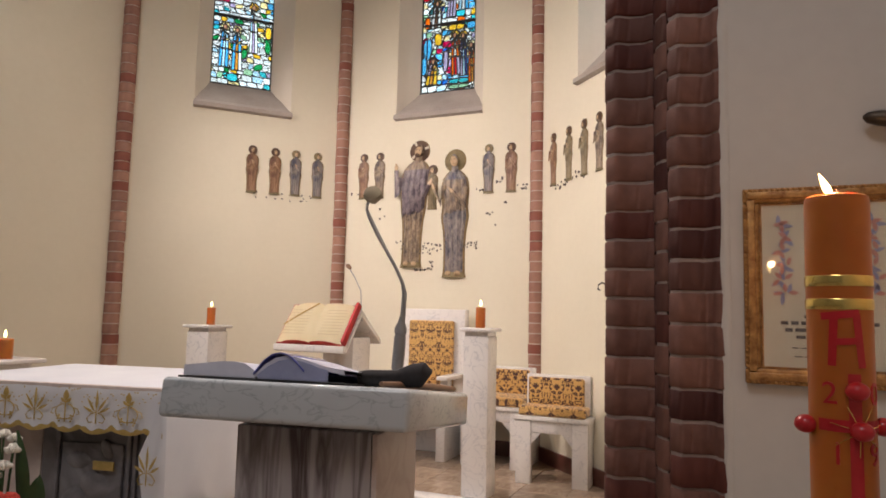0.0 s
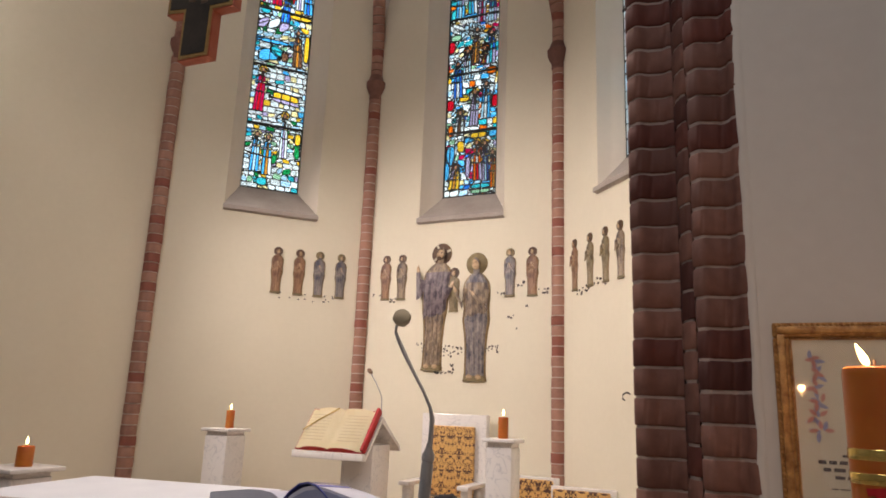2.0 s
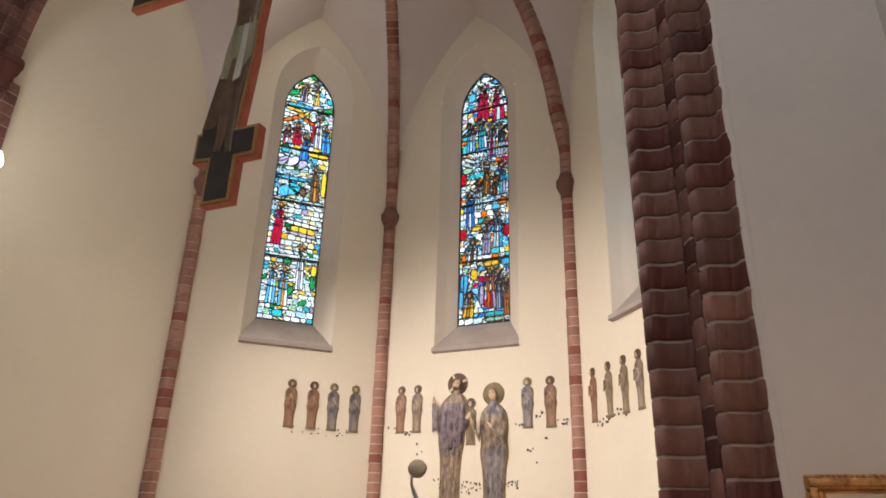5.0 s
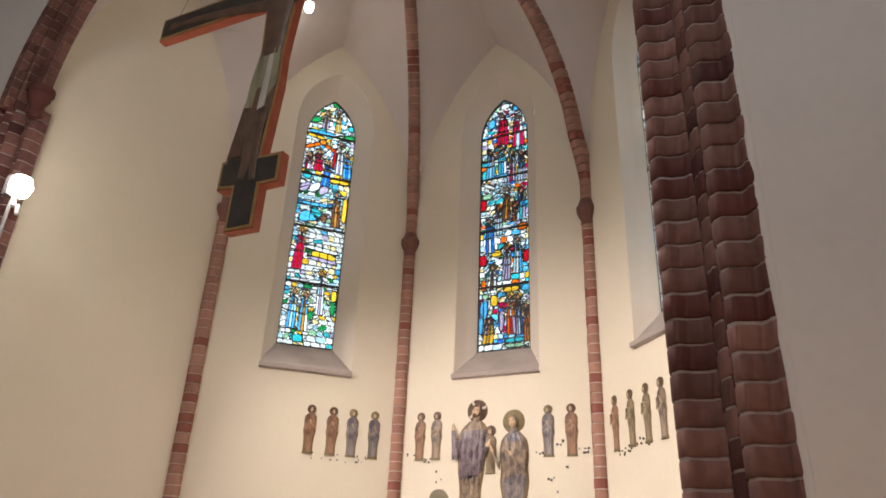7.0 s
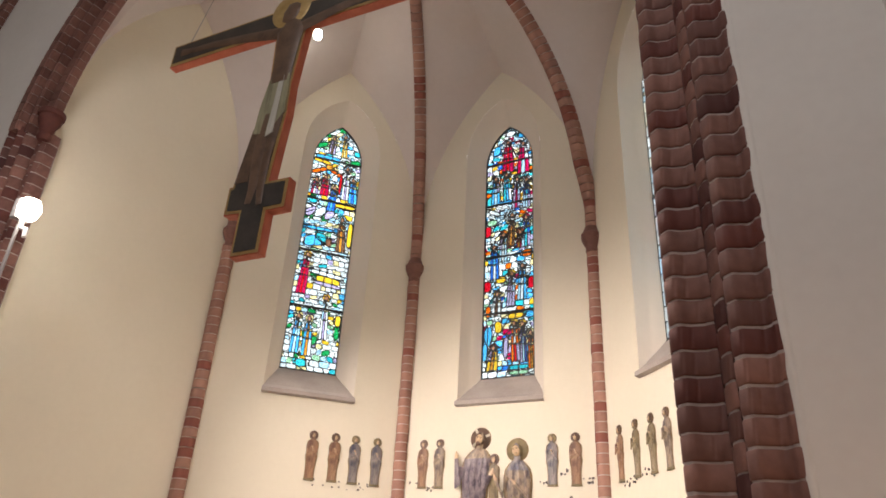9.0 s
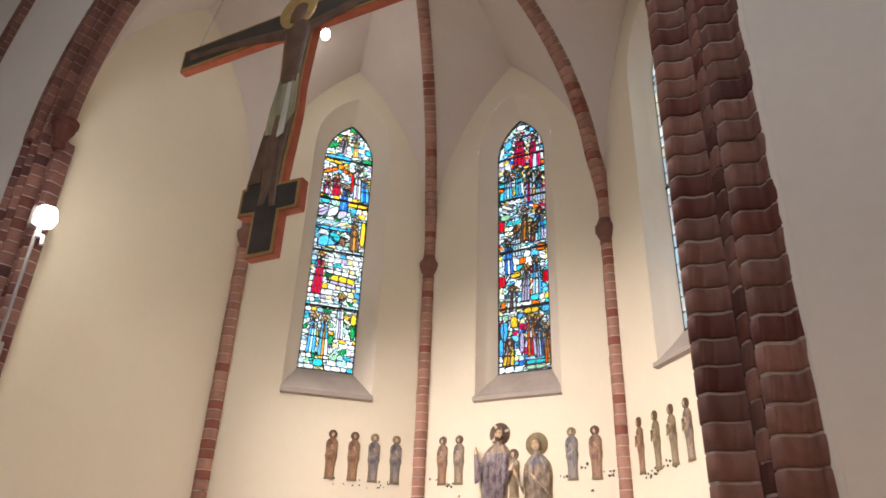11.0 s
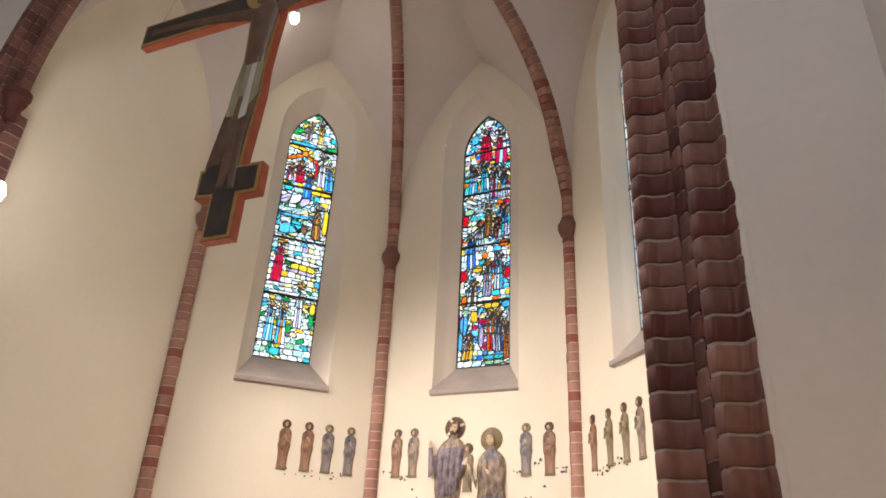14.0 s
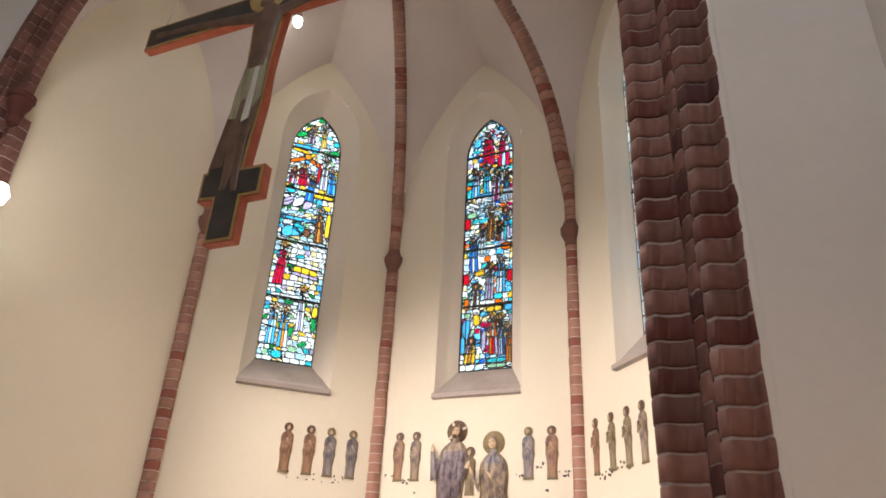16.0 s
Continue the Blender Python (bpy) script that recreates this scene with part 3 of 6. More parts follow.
def web(a, b_):
    m = frame_of(a, b_)
    half = (b_ - a).length / 2
    bm = bmesh.new()
    for side, v in ((-1, a), (1, b_)):
        rows = []
        for i in range(15):
            s = i / 14
            u = half * (1 - s)
            wl = m @ Vector((side * u, 0, arc(u, half, SPRING_Z - 0.1, RHO_WALL)))
            rp = rib_point(v, s)
            rows.append([wl.lerp(rp, k / 10) + Vector((0, 0, 0.10 * math.sin(math.pi * k / 10) * s)) for k in range(11)])
        bm = grid_sheet(rows, bm)
    return bm


PLAN = [Vector((-2.42, 2.43)), V0, V1, V2, V3, SIDE_A]
bm = bmesh.new()
for a, b_ in zip(PLAN, PLAN[1:]):
    bm = join(bm, web(a, b_))
# over the arch
for v in (PLAN[0], PLAN[-1]):
    edge = [rib_point(v, k / 14) for k in range(15)]
    bm = grid_sheet([edge, [Vector((p.x, 2.42, p.z)) for p in edge]], bm)
vault = part("ceiling", bm, VAULT, smooth=60)
tagged(vault, "white plastered ribbed vault over the apse", "ceiling", kind="structure")

# floors
slab = part("floor", box(-SIDE_X - 0.4, SIDE_X + 0.4, 4.15, 6.0, -0.5, FLOOR - 0.006, 0), MORTAR, smooth=None)
tagged(slab, "polished brown marble floor of the raised apse", "floor", kind="structure")
low = part("floor", box(-6, 6, -7, 4.15, -0.6, -0.15, 0), FLOOR_M, smooth=None)
tagged(low, "brown stone floor of the chancel and nave", "floor", kind="structure")
step = part("step", box(-SIDE_X, SIDE_X, 4.03, 4.15, -0.15, FLOOR, 0.008), WHITE_MARBLE)
tagged(step, "pale marble step edge below the chairs", "step", kind="structure")
tile = mesh_of("floor_tile", box(-0.148, 0.148, -0.148, 0.148, -0.012, 0, 0.002, seg=1), FLOOR_M)
for i in range(-7, 8):
    for j in range(5):
        part("floor_tile", tile, None, slab, m=pose(i * 0.3, 4.30 + j * 0.3 + 0.0, FLOOR))

for m, h in ((M_L, HALF), (M_C, HALF), (M_R, HALF)):
    sk = part("baseboard", box(-h + 0.02, h - 0.02, -0.016, 0, FLOOR, FLOOR + 0.11, 0.003), SKIRT)
    sk.matrix_world = m
    tagged(sk, "dark red tiled skirting along the apse wall", "skirting", kind="structure")

# brick ribs: shaft, capital and arch
RIB_W, RIB_OUT, COURSE = 0.056, 0.085, 0.0785
prof = [(-RIB_W, 0.05), (-RIB_W, -0.02)] + [(-RIB_W * math.cos(a), -0.02 - (RIB_OUT - 0.03) * math.sin(a)) for a in [math.pi * k / 8 for k in range(1, 8)]] + [(RIB_W, -0.02), (RIB_W, 0.05)]
rib_bricks = []
for k in range(4):
    rr = random.Random(k)
    p2 = [(x * rr.uniform(0.97, 1.03), y + rr.uniform(-0.002, 0.002)) for x, y in prof]
    rib_bricks.append(mesh_of("brick", prism(p2, 0.004, COURSE - 0.005), BRICK_RIB, 50))
arch_brick = mesh_of("brick", prism(prof, -0.034, 0.034), BRICK_RIB, 50)


def rib(v, m_turn, label):
    """m_turn: the turn about z by which -y looks into the apse."""
    base = thing("rib", pose(v.x, v.y, 0) @ m_turn, label, "rib", "brick ribs of the apse", "structure")
    core = prism([(x * 0.93, y + 0.006) for x, y in prof], 0.0, CAP_Z)
    part("mortar_core", core, MORTAR, base, "pale mortar")
    rr = random.Random(v.x)
    z, k = FLOOR, 0
    while z < CAP_Z - 0.12:
        part("brick", rib_bricks[rr.randrange(4)], None, base, m=pose(rr.uniform(-.002, .002), rr.uniform(-.002, .002), z))
        z += COURSE
    cap = lathe([(0.05, -0.10), (0.062, -0.09), (0.058, -0.05), (0.075, -0.02), (0.098, 0.03), (0.10, 0.075), (0.086, 0.085), (0.075, 0.11), (0.06, 0.15)], 14)
    bmesh.ops.scale(cap, vec=(0.92, 0.9, 1), verts=cap.verts)
    part("capital", cap, BRICK_DARK, base, "moulded dark red brick capital", m=pose(0, -0.03, CAP_Z))
    inv = base.matrix_world.inverted()
    n = 46
    pts = [inv @ rib_point(v, i / n) for i in range(n + 1)]
    pts = [Vector((0, 0, CAP_Z + 0.08)), Vector((0, 0, CAP_Z + 0.16)), Vector((0, 0, CAP_Z + 0.25))] + pts
    part("rib_core", tube([p + Vector((0, -0.005, 0)) for p in pts], 0.05, 8), MORTAR, base, "pale mortar")
    # bricks at even steps along the curve
    run, step_len = 0.0, COURSE
    for p, q in zip(pts, pts[1:]):
        seg = (q - p).length
        while run < seg:
            c = p.lerp(q, run / seg)
            d = (q - p).normalized()
            a = math.atan2(-d.y, d.z)
            part("brick", arch_brick, None, base, m=Matrix.Translation(c) @ pose(0, 0, 0, math.degrees(a)))
            run += step_len
        run -= seg
    return base


def inward(v):
    d = Vector((HUB.x, HUB.y)) - v
    return pose(0, 0, 0, 0, 0, math.degrees(math.atan2(d.x, -d.y)))


for v in (V0 + Vector((0.02, 0.022)), V1, V2, V3):
    rib(v, inward(v), "slender red brick rib with a capital in the apse corner")
part("hub", lathe([(0.05, -0.16), (0.14, -0.13), (0.17, -0.06), (0.16, 0.02)], 20), BRICK_DARK, m=Matrix.Translation(HUB))
tagged(bpy.data.objects["hub"], "round brick boss at the top of the vault", "boss", kind="structure")

# ---- chancel arch: wall, moulded jambs and arch ----
OPEN, MID = 2.43, -0.14
AR_SPRING, AR_RHO = 4.2, 2.62


def arch_z(x, half, extra=0.0):
    return arc(x, half, AR_SPRING, AR_RHO + 0.15 + half - OPEN) + extra


def arch_wall(y0, y1, half, x_l, x_r, top):
    b = bmesh.new()
    us = sorted({x_l, x_r, -half, half} | {-half + 2 * half * i / 60 for i in range(61)})
    for y in (y0, y1):
        for p, q in zip(us, us[1:]):
            zs = [arch_z(x, half) if abs(x) < half - 1e-5 else (AR_SPRING if p >= -half - 1e-5 and q <= half + 1e-5 else -0.5) for x in (p, q)]
            b.faces.new([b.verts.new(c) for c in ((p, y, zs[0]), (q, y, zs[1]), (q, y, top), (p, y, top))])
    bmesh.ops.remove_doubles(b, verts=b.verts, dist=1e-4)
    return b


aw = part("wall_arch", arch_wall(ARCH_Y, ARCH_Y + 0.2, OPEN, -5.0 - MID, 2.75 - MID, 7.4), NAVE, smooth=None, m=pose(MID, 0, 0))
tagged(aw, "grey-white plastered wall round the chancel arch", "wall", kind="structure")

# jamb plan at the east side: two moulded orders, each a roll running into a hollow, with a return between


def moulding(x0, x1, knots, back, n=18):
    """Plan outline of a moulded brick: knots are (share of the width, y), eased from one to the next."""
    pts = []
    for i in range(n + 1):
        f = i / n
        for (f0, y0), (f1, y1) in zip(knots, knots[1:]):
            if f0 <= f <= f1 + 1e-9:
                k = (f - f0) / (f1 - f0)
                pts.append((x0 + (x1 - x0) * f, y0 + (y1 - y0) * k * k * (3 - 2 * k)))
                break
    return [(x0 + 0.002, back)] + pts + [(x1 - 0.002, back)]


JAMB = [moulding(1.924, 2.079, [(0, 2.432), (0.07, 2.402), (0.26, 2.382), (0.56, 2.405), (0.78, 2.411), (0.93, 2.400), (1, 2.400)], 2.50),
        moulding(2.078, 2.125, [(0, 2.392), (0.3, 2.350), (0.7, 2.320), (1, 2.314)], 2.48, 7),
        moulding(2.123, 2.273, [(0, 2.312), (0.06, 2.290), (0.24, 2.270), (0.5, 2.284), (0.70, 2.296), (0.80, 2.287), (0.88, 2.262), (1, 2.253)], 2.46, 22)]
JC = 0.0895


def moulded_brick(pts, h, rr):
    """A moulded brick with softened, slightly chipped arrises."""
    b = bmesh.new()
    n = len(pts)
    cx = sum(p[0] for p in pts) / n
    chip = [max(rr.gauss(0, 0.0022), 0) for _ in pts]
    rings = []
    for z, dy, sh in ((0.0, 0.004, 0.985), (0.004, 0.0, 1.0), (h - 0.004, 0.0, 1.0), (h, 0.004, 0.985)):
        rings.append([b.verts.new((cx + (x - cx) * sh, y + dy + (chip[i] if dy else 0), z)) for i, (x, y) in enumerate(pts)])
    for p, q in zip(rings, rings[1:]):
        for i in range(n):
            b.faces.new((p[i], p[(i + 1) % n], q[(i + 1) % n], q[i]))
    b.faces.new(rings[0][::-1])
    b.faces.new(rings[-1])
    return b


def jamb(side, name, label):
    base = thing(name, pose(0, 0, 0), label, "pillar", kind="structure")

    def across(x):
        return x if side > 0 else -(2.574 - (2.274 - x) * 0.70)

    core = None
    for pl in JAMB:
        lo, hi = pl[0][0] + 0.003, pl[-1][0] - 0.003
        pts = [(across(min(max(x, lo), hi) + 0.0005 * i / len(pl)), y + 0.006) for i, (x, y) in enumerate(pl)]
        core = prism(pts if side > 0 else pts[::-1], -0.2, AR_SPRING, core)
    x0 = 1.942 if side > 0 else 2.43
    core = prism([(side * x, y) for x, y in ((x0, 2.45), (2.6, 2.45), (2.6, 2.62), (x0, 2.62))][::int(side)], -0.2, AR_SPRING + 0.2, core)
    part("mortar_core", core, MORTAR_DARK, base, "pale mortar")
    kinds = []
    for j, pl in enumerate(JAMB):
        kinds.append([])
        for k in range(5):
            rr = random.Random(10 * j + k)
            jx, jy = rr.uniform(-.002, .002), rr.uniform(-.0035, .001)
            pts = [(across(x + jx), y + jy + rr.uniform(-.0003, .0003)) for x, y in pl]
            kinds[-1].append([mesh_of("brick", moulded_brick(pts if side > 0 else pts[::-1], JC - 0.0072 - 0.0005 * k, random.Random(k)), mt, 50) for mt in (BRICK_DARK, BRICK_DEEP)])
    for j, off in enumerate((0.0, 0.047, 0.017)):
        rr = random.Random(77 + j)
        z, since = -0.15 + off, 0
        while z < AR_SPRING - 0.03:
            deep_row = since >= 3 and rr.random() < 0.5 or rr.random() < 0.08
            since = 0 if deep_row else since + 1
            part("brick", rr.choice(kinds[j])[int(deep_row)], None, base, m=pose(0, 0, z + rr.uniform(-.0015, .0015)))
            z += JC
    return base


jamb(1, "pillar_east", "dark red moulded brick jamb with pale joints at the chancel arch")
jamb(-1, "pillar_west", "red moulded brick jamb of the chancel arch with a capital")
# Deep brick tone here stands in for the shadow on the capital.
cap = part("capital", lathe([(0.05, -0.20), (0.065, -0.18), (0.065, -0.15), (0.055, -0.13), (0.075, -0.06), (0.10, -0.01), (0.108, 0.01), (0.108, 0.05), (0.125, 0.06), (0.125, 0.11), (0.10, 0.12)], 24), BRICK_DEEP, bpy.data.objects["pillar_west"], "moulded capital, shade put into its dark tone", m=pose(-2.345, 2.385, AR_SPRING + 0.10) @ Matrix.Diagonal((0.75, 0.75, 0.8, 1)))
part("capital", cap.data, None, bpy.data.objects["pillar_east"], "moulded capital, shade put into its dark tone", m=pose(1.99, 2.40, AR_SPRING + 0.02) @ Matrix.Diagonal((0.75, 0.75, 0.8, 1)))


def brick_arch(name, rings, half, rho, mid, label, n, spring=AR_SPRING, sides=(-1, 1)):
    """Rings of wedge bricks: inner offset, outer offset, front, back."""
    base = thing(name, pose(mid, 0, 0), label, "arch", kind="structure")
    for r_in, r_out, yf, yb in rings:
        cx = rho - half
        th1 = math.acos(cx / rho)
        steps = n
        g = 0.0035 / rho
        for side in sides:
            mo = bmesh.new()
            for i in range(steps):
                a0, a1 = th1 * i / steps + g, th1 * (i + 1) / steps - g
                poly = [(side * (-cx + (rho + r) * math.cos(a)), spring + (rho + r) * math.sin(a)) for r, a in ((r_in, a0), (r_out, a0), (r_out, a1), (r_in, a1))]
                b = bmesh.new()
                f = [b.verts.new((x, yf, z)) for x, z in poly]
                k = [b.verts.new((x, yb, z)) for x, z in poly]
                for q in range(4):
                    b.faces.new((f[q], f[(q + 1) % 4], k[(q + 1) % 4], k[q]))
                b.faces.new(f)
                b.faces.new(k)
                edge = [e for e in b.edges if {*e.verts} in ({f[1], f[2]}, {f[3], f[0]})]
                bmesh.ops.bevel(b, geom=edge, offset=min((r_out - r_in) * 0.28, 0.011), segments=3, affect="EDGES")
                part("brick", b, BRICK_DARK, base)
            rows, bv = [], min((r_out - r_in) * 0.28, 0.011) + 0.002
            for yy, rr_ in ((yb, r_in + 0.004), (yf + bv, r_in + 0.004), (yf + 0.006, r_in + bv), (yf + 0.006, r_out - bv), (yf + bv, r_out - 0.004), (yb, r_out - 0.004)):
                rows.append([(side * (-cx + (rho + rr_) * math.cos(th1 * i / 60)), yy, spring + (rho + rr_) * math.sin(th1 * i / 60)) for i in range(61)])
            part("mortar_core", grid_sheet(rows, mo), MORTAR_DARK, base, "pale mortar")
    return base


brick_arch("chancel_arch", [(-0.24, -0.125, 2.365, 2.44), (-0.125, -0.085, 2.30, 2.44), (-0.085, 0.012, 2.243, 2.44)], OPEN, AR_RHO + 0.15, MID, "dark red brick chancel arch with rounded mouldings", 48)

tr = bmesh.new()
rr = random.Random(3)
rows = [[(2.266 + rr.uniform(-.002, .003), ARCH_Y + 0.006, z), (2.275 + rr.uniform(-.002, .003), ARCH_Y - 0.002, z), (2.286 + rr.uniform(-.002, .003), ARCH_Y - 0.003, z), (2.2935, ARCH_Y + 0.001, z)] for z in [0.05 * k - 0.15 for k in range(90)]]
tr = grid_sheet(rows, tr)
tagged(part("trim", tr, NAVE), "uneven white plaster edge beside the brick jamb", "trim", kind="structure")

# nave: what closes the place round the camera
for nm, a in (("wall_nave_east", (2.75, 2.95, -7, ARCH_Y, -0.5, 7.4)), ("wall_nave_west", (-5.2, -5.0, -7, ARCH_Y + 0.2, -0.5, 7.4)), ("wall_nave_south", (-5.2, 2.95, -7.2, -7, -0.5, 7.4))):
    w = part(nm, box(*a, 0), NAVE, smooth=None)
    tagged(w, "plain grey-white plastered nave wall", "wall", kind="structure")
cl = part("ceiling", box(-5.2, 2.95, -7.2, ARCH_Y + 0.2, 7.3, 7.5, 0), NAVE, smooth=None)
tagged(cl, "plain white nave ceiling", "ceiling", kind="structure")
brick_arch("nave_arch", [(-0.13, 0.0, 2.19, 2.249), (0.0, 0.09, 2.22, 2.249)], 3.67, 4.2, 0.0, "red brick wall arch of the nave beside the chancel arch", 80, 4.55, (-1,))

# ---- materials of the things ----


def damask():
    m, n, l, p = nodes("gold_damask")
    co, sep = n.new("ShaderNodeTexCoord"), n.new("ShaderNodeSeparateXYZ")
    l.new(co.outputs["Object"], sep.inputs[0])
    comb = n.new("ShaderNodeCombineXYZ")
    for i, size in ((0, 0.072), (2, 0.25)):
        pp = n.new("ShaderNodeMath")
        pp.operation = "PINGPONG" if i == 0 else "WRAP"
        if i == 0:
            pp.inputs[1].default_value = size
        else:
            pp.inputs[1].default_value, pp.inputs[2].default_value = size, 0.0
        l.new(sep.outputs[i], pp.inputs[0])
        l.new(pp.outputs[0], comb.inputs[i])
    ysc = n.new("ShaderNodeMath")
    ysc.operation = "MULTIPLY"
    ysc.inputs[1].default_value = 0.8
    l.new(sep.outputs[1], ysc.inputs[0])
    l.new(ysc.outputs[0], comb.inputs[1])
    nz = n.new("ShaderNodeTexNoise")
    nz.inputs["Scale"].default_value, nz.inputs["Detail"].default_value, nz.inputs["Distortion"].default_value = 42, 1.6, 1.3
    l.new(comb.outputs[0], nz.inputs[0])
    st = n.new("ShaderNodeMapRange")
    st.inputs[1].default_value, st.inputs[2].default_value = 0.525, 0.55
    l.new(nz.outputs[0], st.inputs[0])
    wv = n.new("ShaderNodeTexNoise")
    wv.inputs["Scale"].default_value = 400
    l.new(co.outputs["Object"], wv.inputs[0])
    mix = n.new("ShaderNodeMix")
    mix.data_type = "RGBA"
    mix.inputs["A"].default_value, mix.inputs["B"].default_value = (0.62, 0.37, 0.12, 1), (0.075, 0.03, 0.018, 1)
    l.new(st.outputs[0], mix.inputs["Factor"])
    l.new(mix.outputs["Result"], p.inputs["Base Color"])
    p.inputs["Roughness"].default_value = 0.7
    p.inputs["Sheen Weight"].default_value = 0.3
    bp = n.new("ShaderNodeBump")
    bp.inputs["Strength"].default_value, bp.inputs["Distance"].default_value = 0.3, 0.002
    l.new(wv.outputs[0], bp.inputs["Height"])
    l.new(bp.outputs[0], p.inputs["Normal"])
    return m


DAMASK = damask()
LINEN = surface("white_linen", (0.76, 0.78, 0.84), (0.84, 0.86, 0.91), 0.8, scale=6, fine=300, bump=0.25, dist=0.002, sheen=0.2)
GOLD_THREAD = surface("gold_thread", (0.50, 0.36, 0.11), (0.64, 0.48, 0.18), 0.5, metal=0.3, scale=60, fine=300, bump=0.4)
GOLD_BAND = surface("gold_foil", (0.70, 0.52, 0.14), (0.82, 0.64, 0.22), 0.22, metal=0.9, scale=30)
GILT = surface("worn_gilt_wood", (0.24, 0.10, 0.035), (0.62, 0.36, 0.13), 0.42, metal=0.45, scale=40, fine=140, bump=0.7, dist=0.006)
PAPER = surface("cream_paper", (0.82, 0.75, 0.50), (0.88, 0.82, 0.60), 0.8, scale=10, fine=200, bump=0.05)
CERT = surface("ivory_paper", (0.56, 0.52, 0.41), (0.64, 0.60, 0.48), 0.7, scale=6, fine=120, bump=0.05)
PALE_PAGE = surface("bluish_page", (0.52, 0.54, 0.66), (0.62, 0.64, 0.74), 0.5, scale=8)
BLUE_FILM = surface("blue_plastic_film", (0.05, 0.06, 0.30), (0.16, 0.18, 0.46), 0.18, scale=7)
RED_COVER = surface("red_leather", (0.36, 0.012, 0.016), (0.48, 0.022, 0.025), 0.6, scale=20)
RED_WAX = surface("red_wax", (0.42, 0.01, 0.015), (0.52, 0.02, 0.03), 0.3, scale=30)
INK = surface("dark_ink", (0.08, 0.07, 0.07), (0.12, 0.10, 0.10), 0.7)
FAINT = surface("faint_print", (0.66, 0.58, 0.38), (0.72, 0.64, 0.44), 0.8)
INK_RED = surface("red_ink", (0.48, 0.22, 0.19), (0.56, 0.30, 0.26), 0.7)
INK_BLUE = surface("blue_ink", (0.24, 0.27, 0.44), (0.34, 0.37, 0.52), 0.7)
LEATHER = surface("brown_leather", (0.18, 0.10, 0.06), (0.28, 0.17, 0.10), 0.5, scale=20)
BLACK_CLOTH = surface("black_cloth", (0.010, 0.009, 0.010), (0.022, 0.02, 0.022), 0.85, scale=30)
LEAF = surface("dark_green_leaf", (0.02, 0.06, 0.02), (0.05, 0.10, 0.035), 0.45, scale=20)
PETAL = surface("white_petal", (0.78, 0.76, 0.68), (0.84, 0.83, 0.78), 0.6, scale=20)
PETAL_RED = surface("red_petal", (0.55, 0.05, 0.04), (0.65, 0.10, 0.06), 0.6, scale=20)
PINK_STONE = marble("pinkish_marble", (0.66, 0.58, 0.54), (0.50, 0.40, 0.37), 5, 1.5, 0.3, 0.1)
HALO = surface("old_gold_ceramic", (0.12, 0.075, 0.025), (0.30, 0.20, 0.075), 0.45, scale=14, fine=60, bump=0.6, dist=0.006, spec=0.6)
ROBES = {k: surface(k + "_glazed_ceramic", a, b_, 0.36, scale=17, fine=70, bump=0.8, dist=0.006, spec=0.6, contrast=0.36, stretch=(1.5, 1.5, 0.8)) for k, a, b_ in (
    ("violet_grey", (0.07, 0.05, 0.048), (0.38, 0.29, 0.19)), ("blue_grey", (0.055, 0.055, 0.085), (0.32, 0.28, 0.25)),
    ("dusk", (0.045, 0.032, 0.05), (0.25, 0.20, 0.21)), ("rust", (0.13, 0.055, 0.03), (0.38, 0.22, 0.12)), ("olive", (0.12, 0.095, 0.05), (0.32, 0.25, 0.14)))}
SKIN = surface("ochre_ceramic", (0.44, 0.30, 0.17), (0.64, 0.47, 0.30), 0.45, scale=20, fine=80, bump=0.4)
FOOT = surface("moss_ceramic", (0.14, 0.11, 0.05), (0.28, 0.22, 0.11), 0.5, scale=16, fine=60, bump=0.6)
CROSS_BLACK = surface("blackened_wood", (0.018, 0.015, 0.013), (0.05, 0.04, 0.032), 0.5, scale=9, fine=60, bump=0.3)
CROSS_RED = surface("red_painted_edge", (0.34, 0.07, 0.035), (0.44, 0.12, 0.06), 0.5, scale=14)
CROSS_GOLD = surface("dull_gold_rim", (0.30, 0.20, 0.07), (0.42, 0.30, 0.12), 0.4, metal=0.3, scale=20)
UMBER = surface("umber_paint", (0.060, 0.035, 0.022), (0.14, 0.08, 0.048), 0.5, scale=12, fine=50, bump=0.3)
OLIVE = surface("olive_drapery_paint", (0.13, 0.12, 0.07), (0.36, 0.34, 0.22), 0.5, stretch=(3, 3, 0.4), scale=9, fine=50, bump=0.3)
PALE_FOLD = surface("pale_fold_paint", (0.34, 0.33, 0.29), (0.52, 0.50, 0.44), 0.5, stretch=(6, 6, 0.5), scale=12, fine=50, bump=0.2)
STONE_CHIP = surface("black_mosaic_stone", (0.03, 0.025, 0.025), (0.10, 0.08, 0.07), 0.4, scale=60)

# ---- ceramic reliefs on the apse walls: each one plain mesh ----


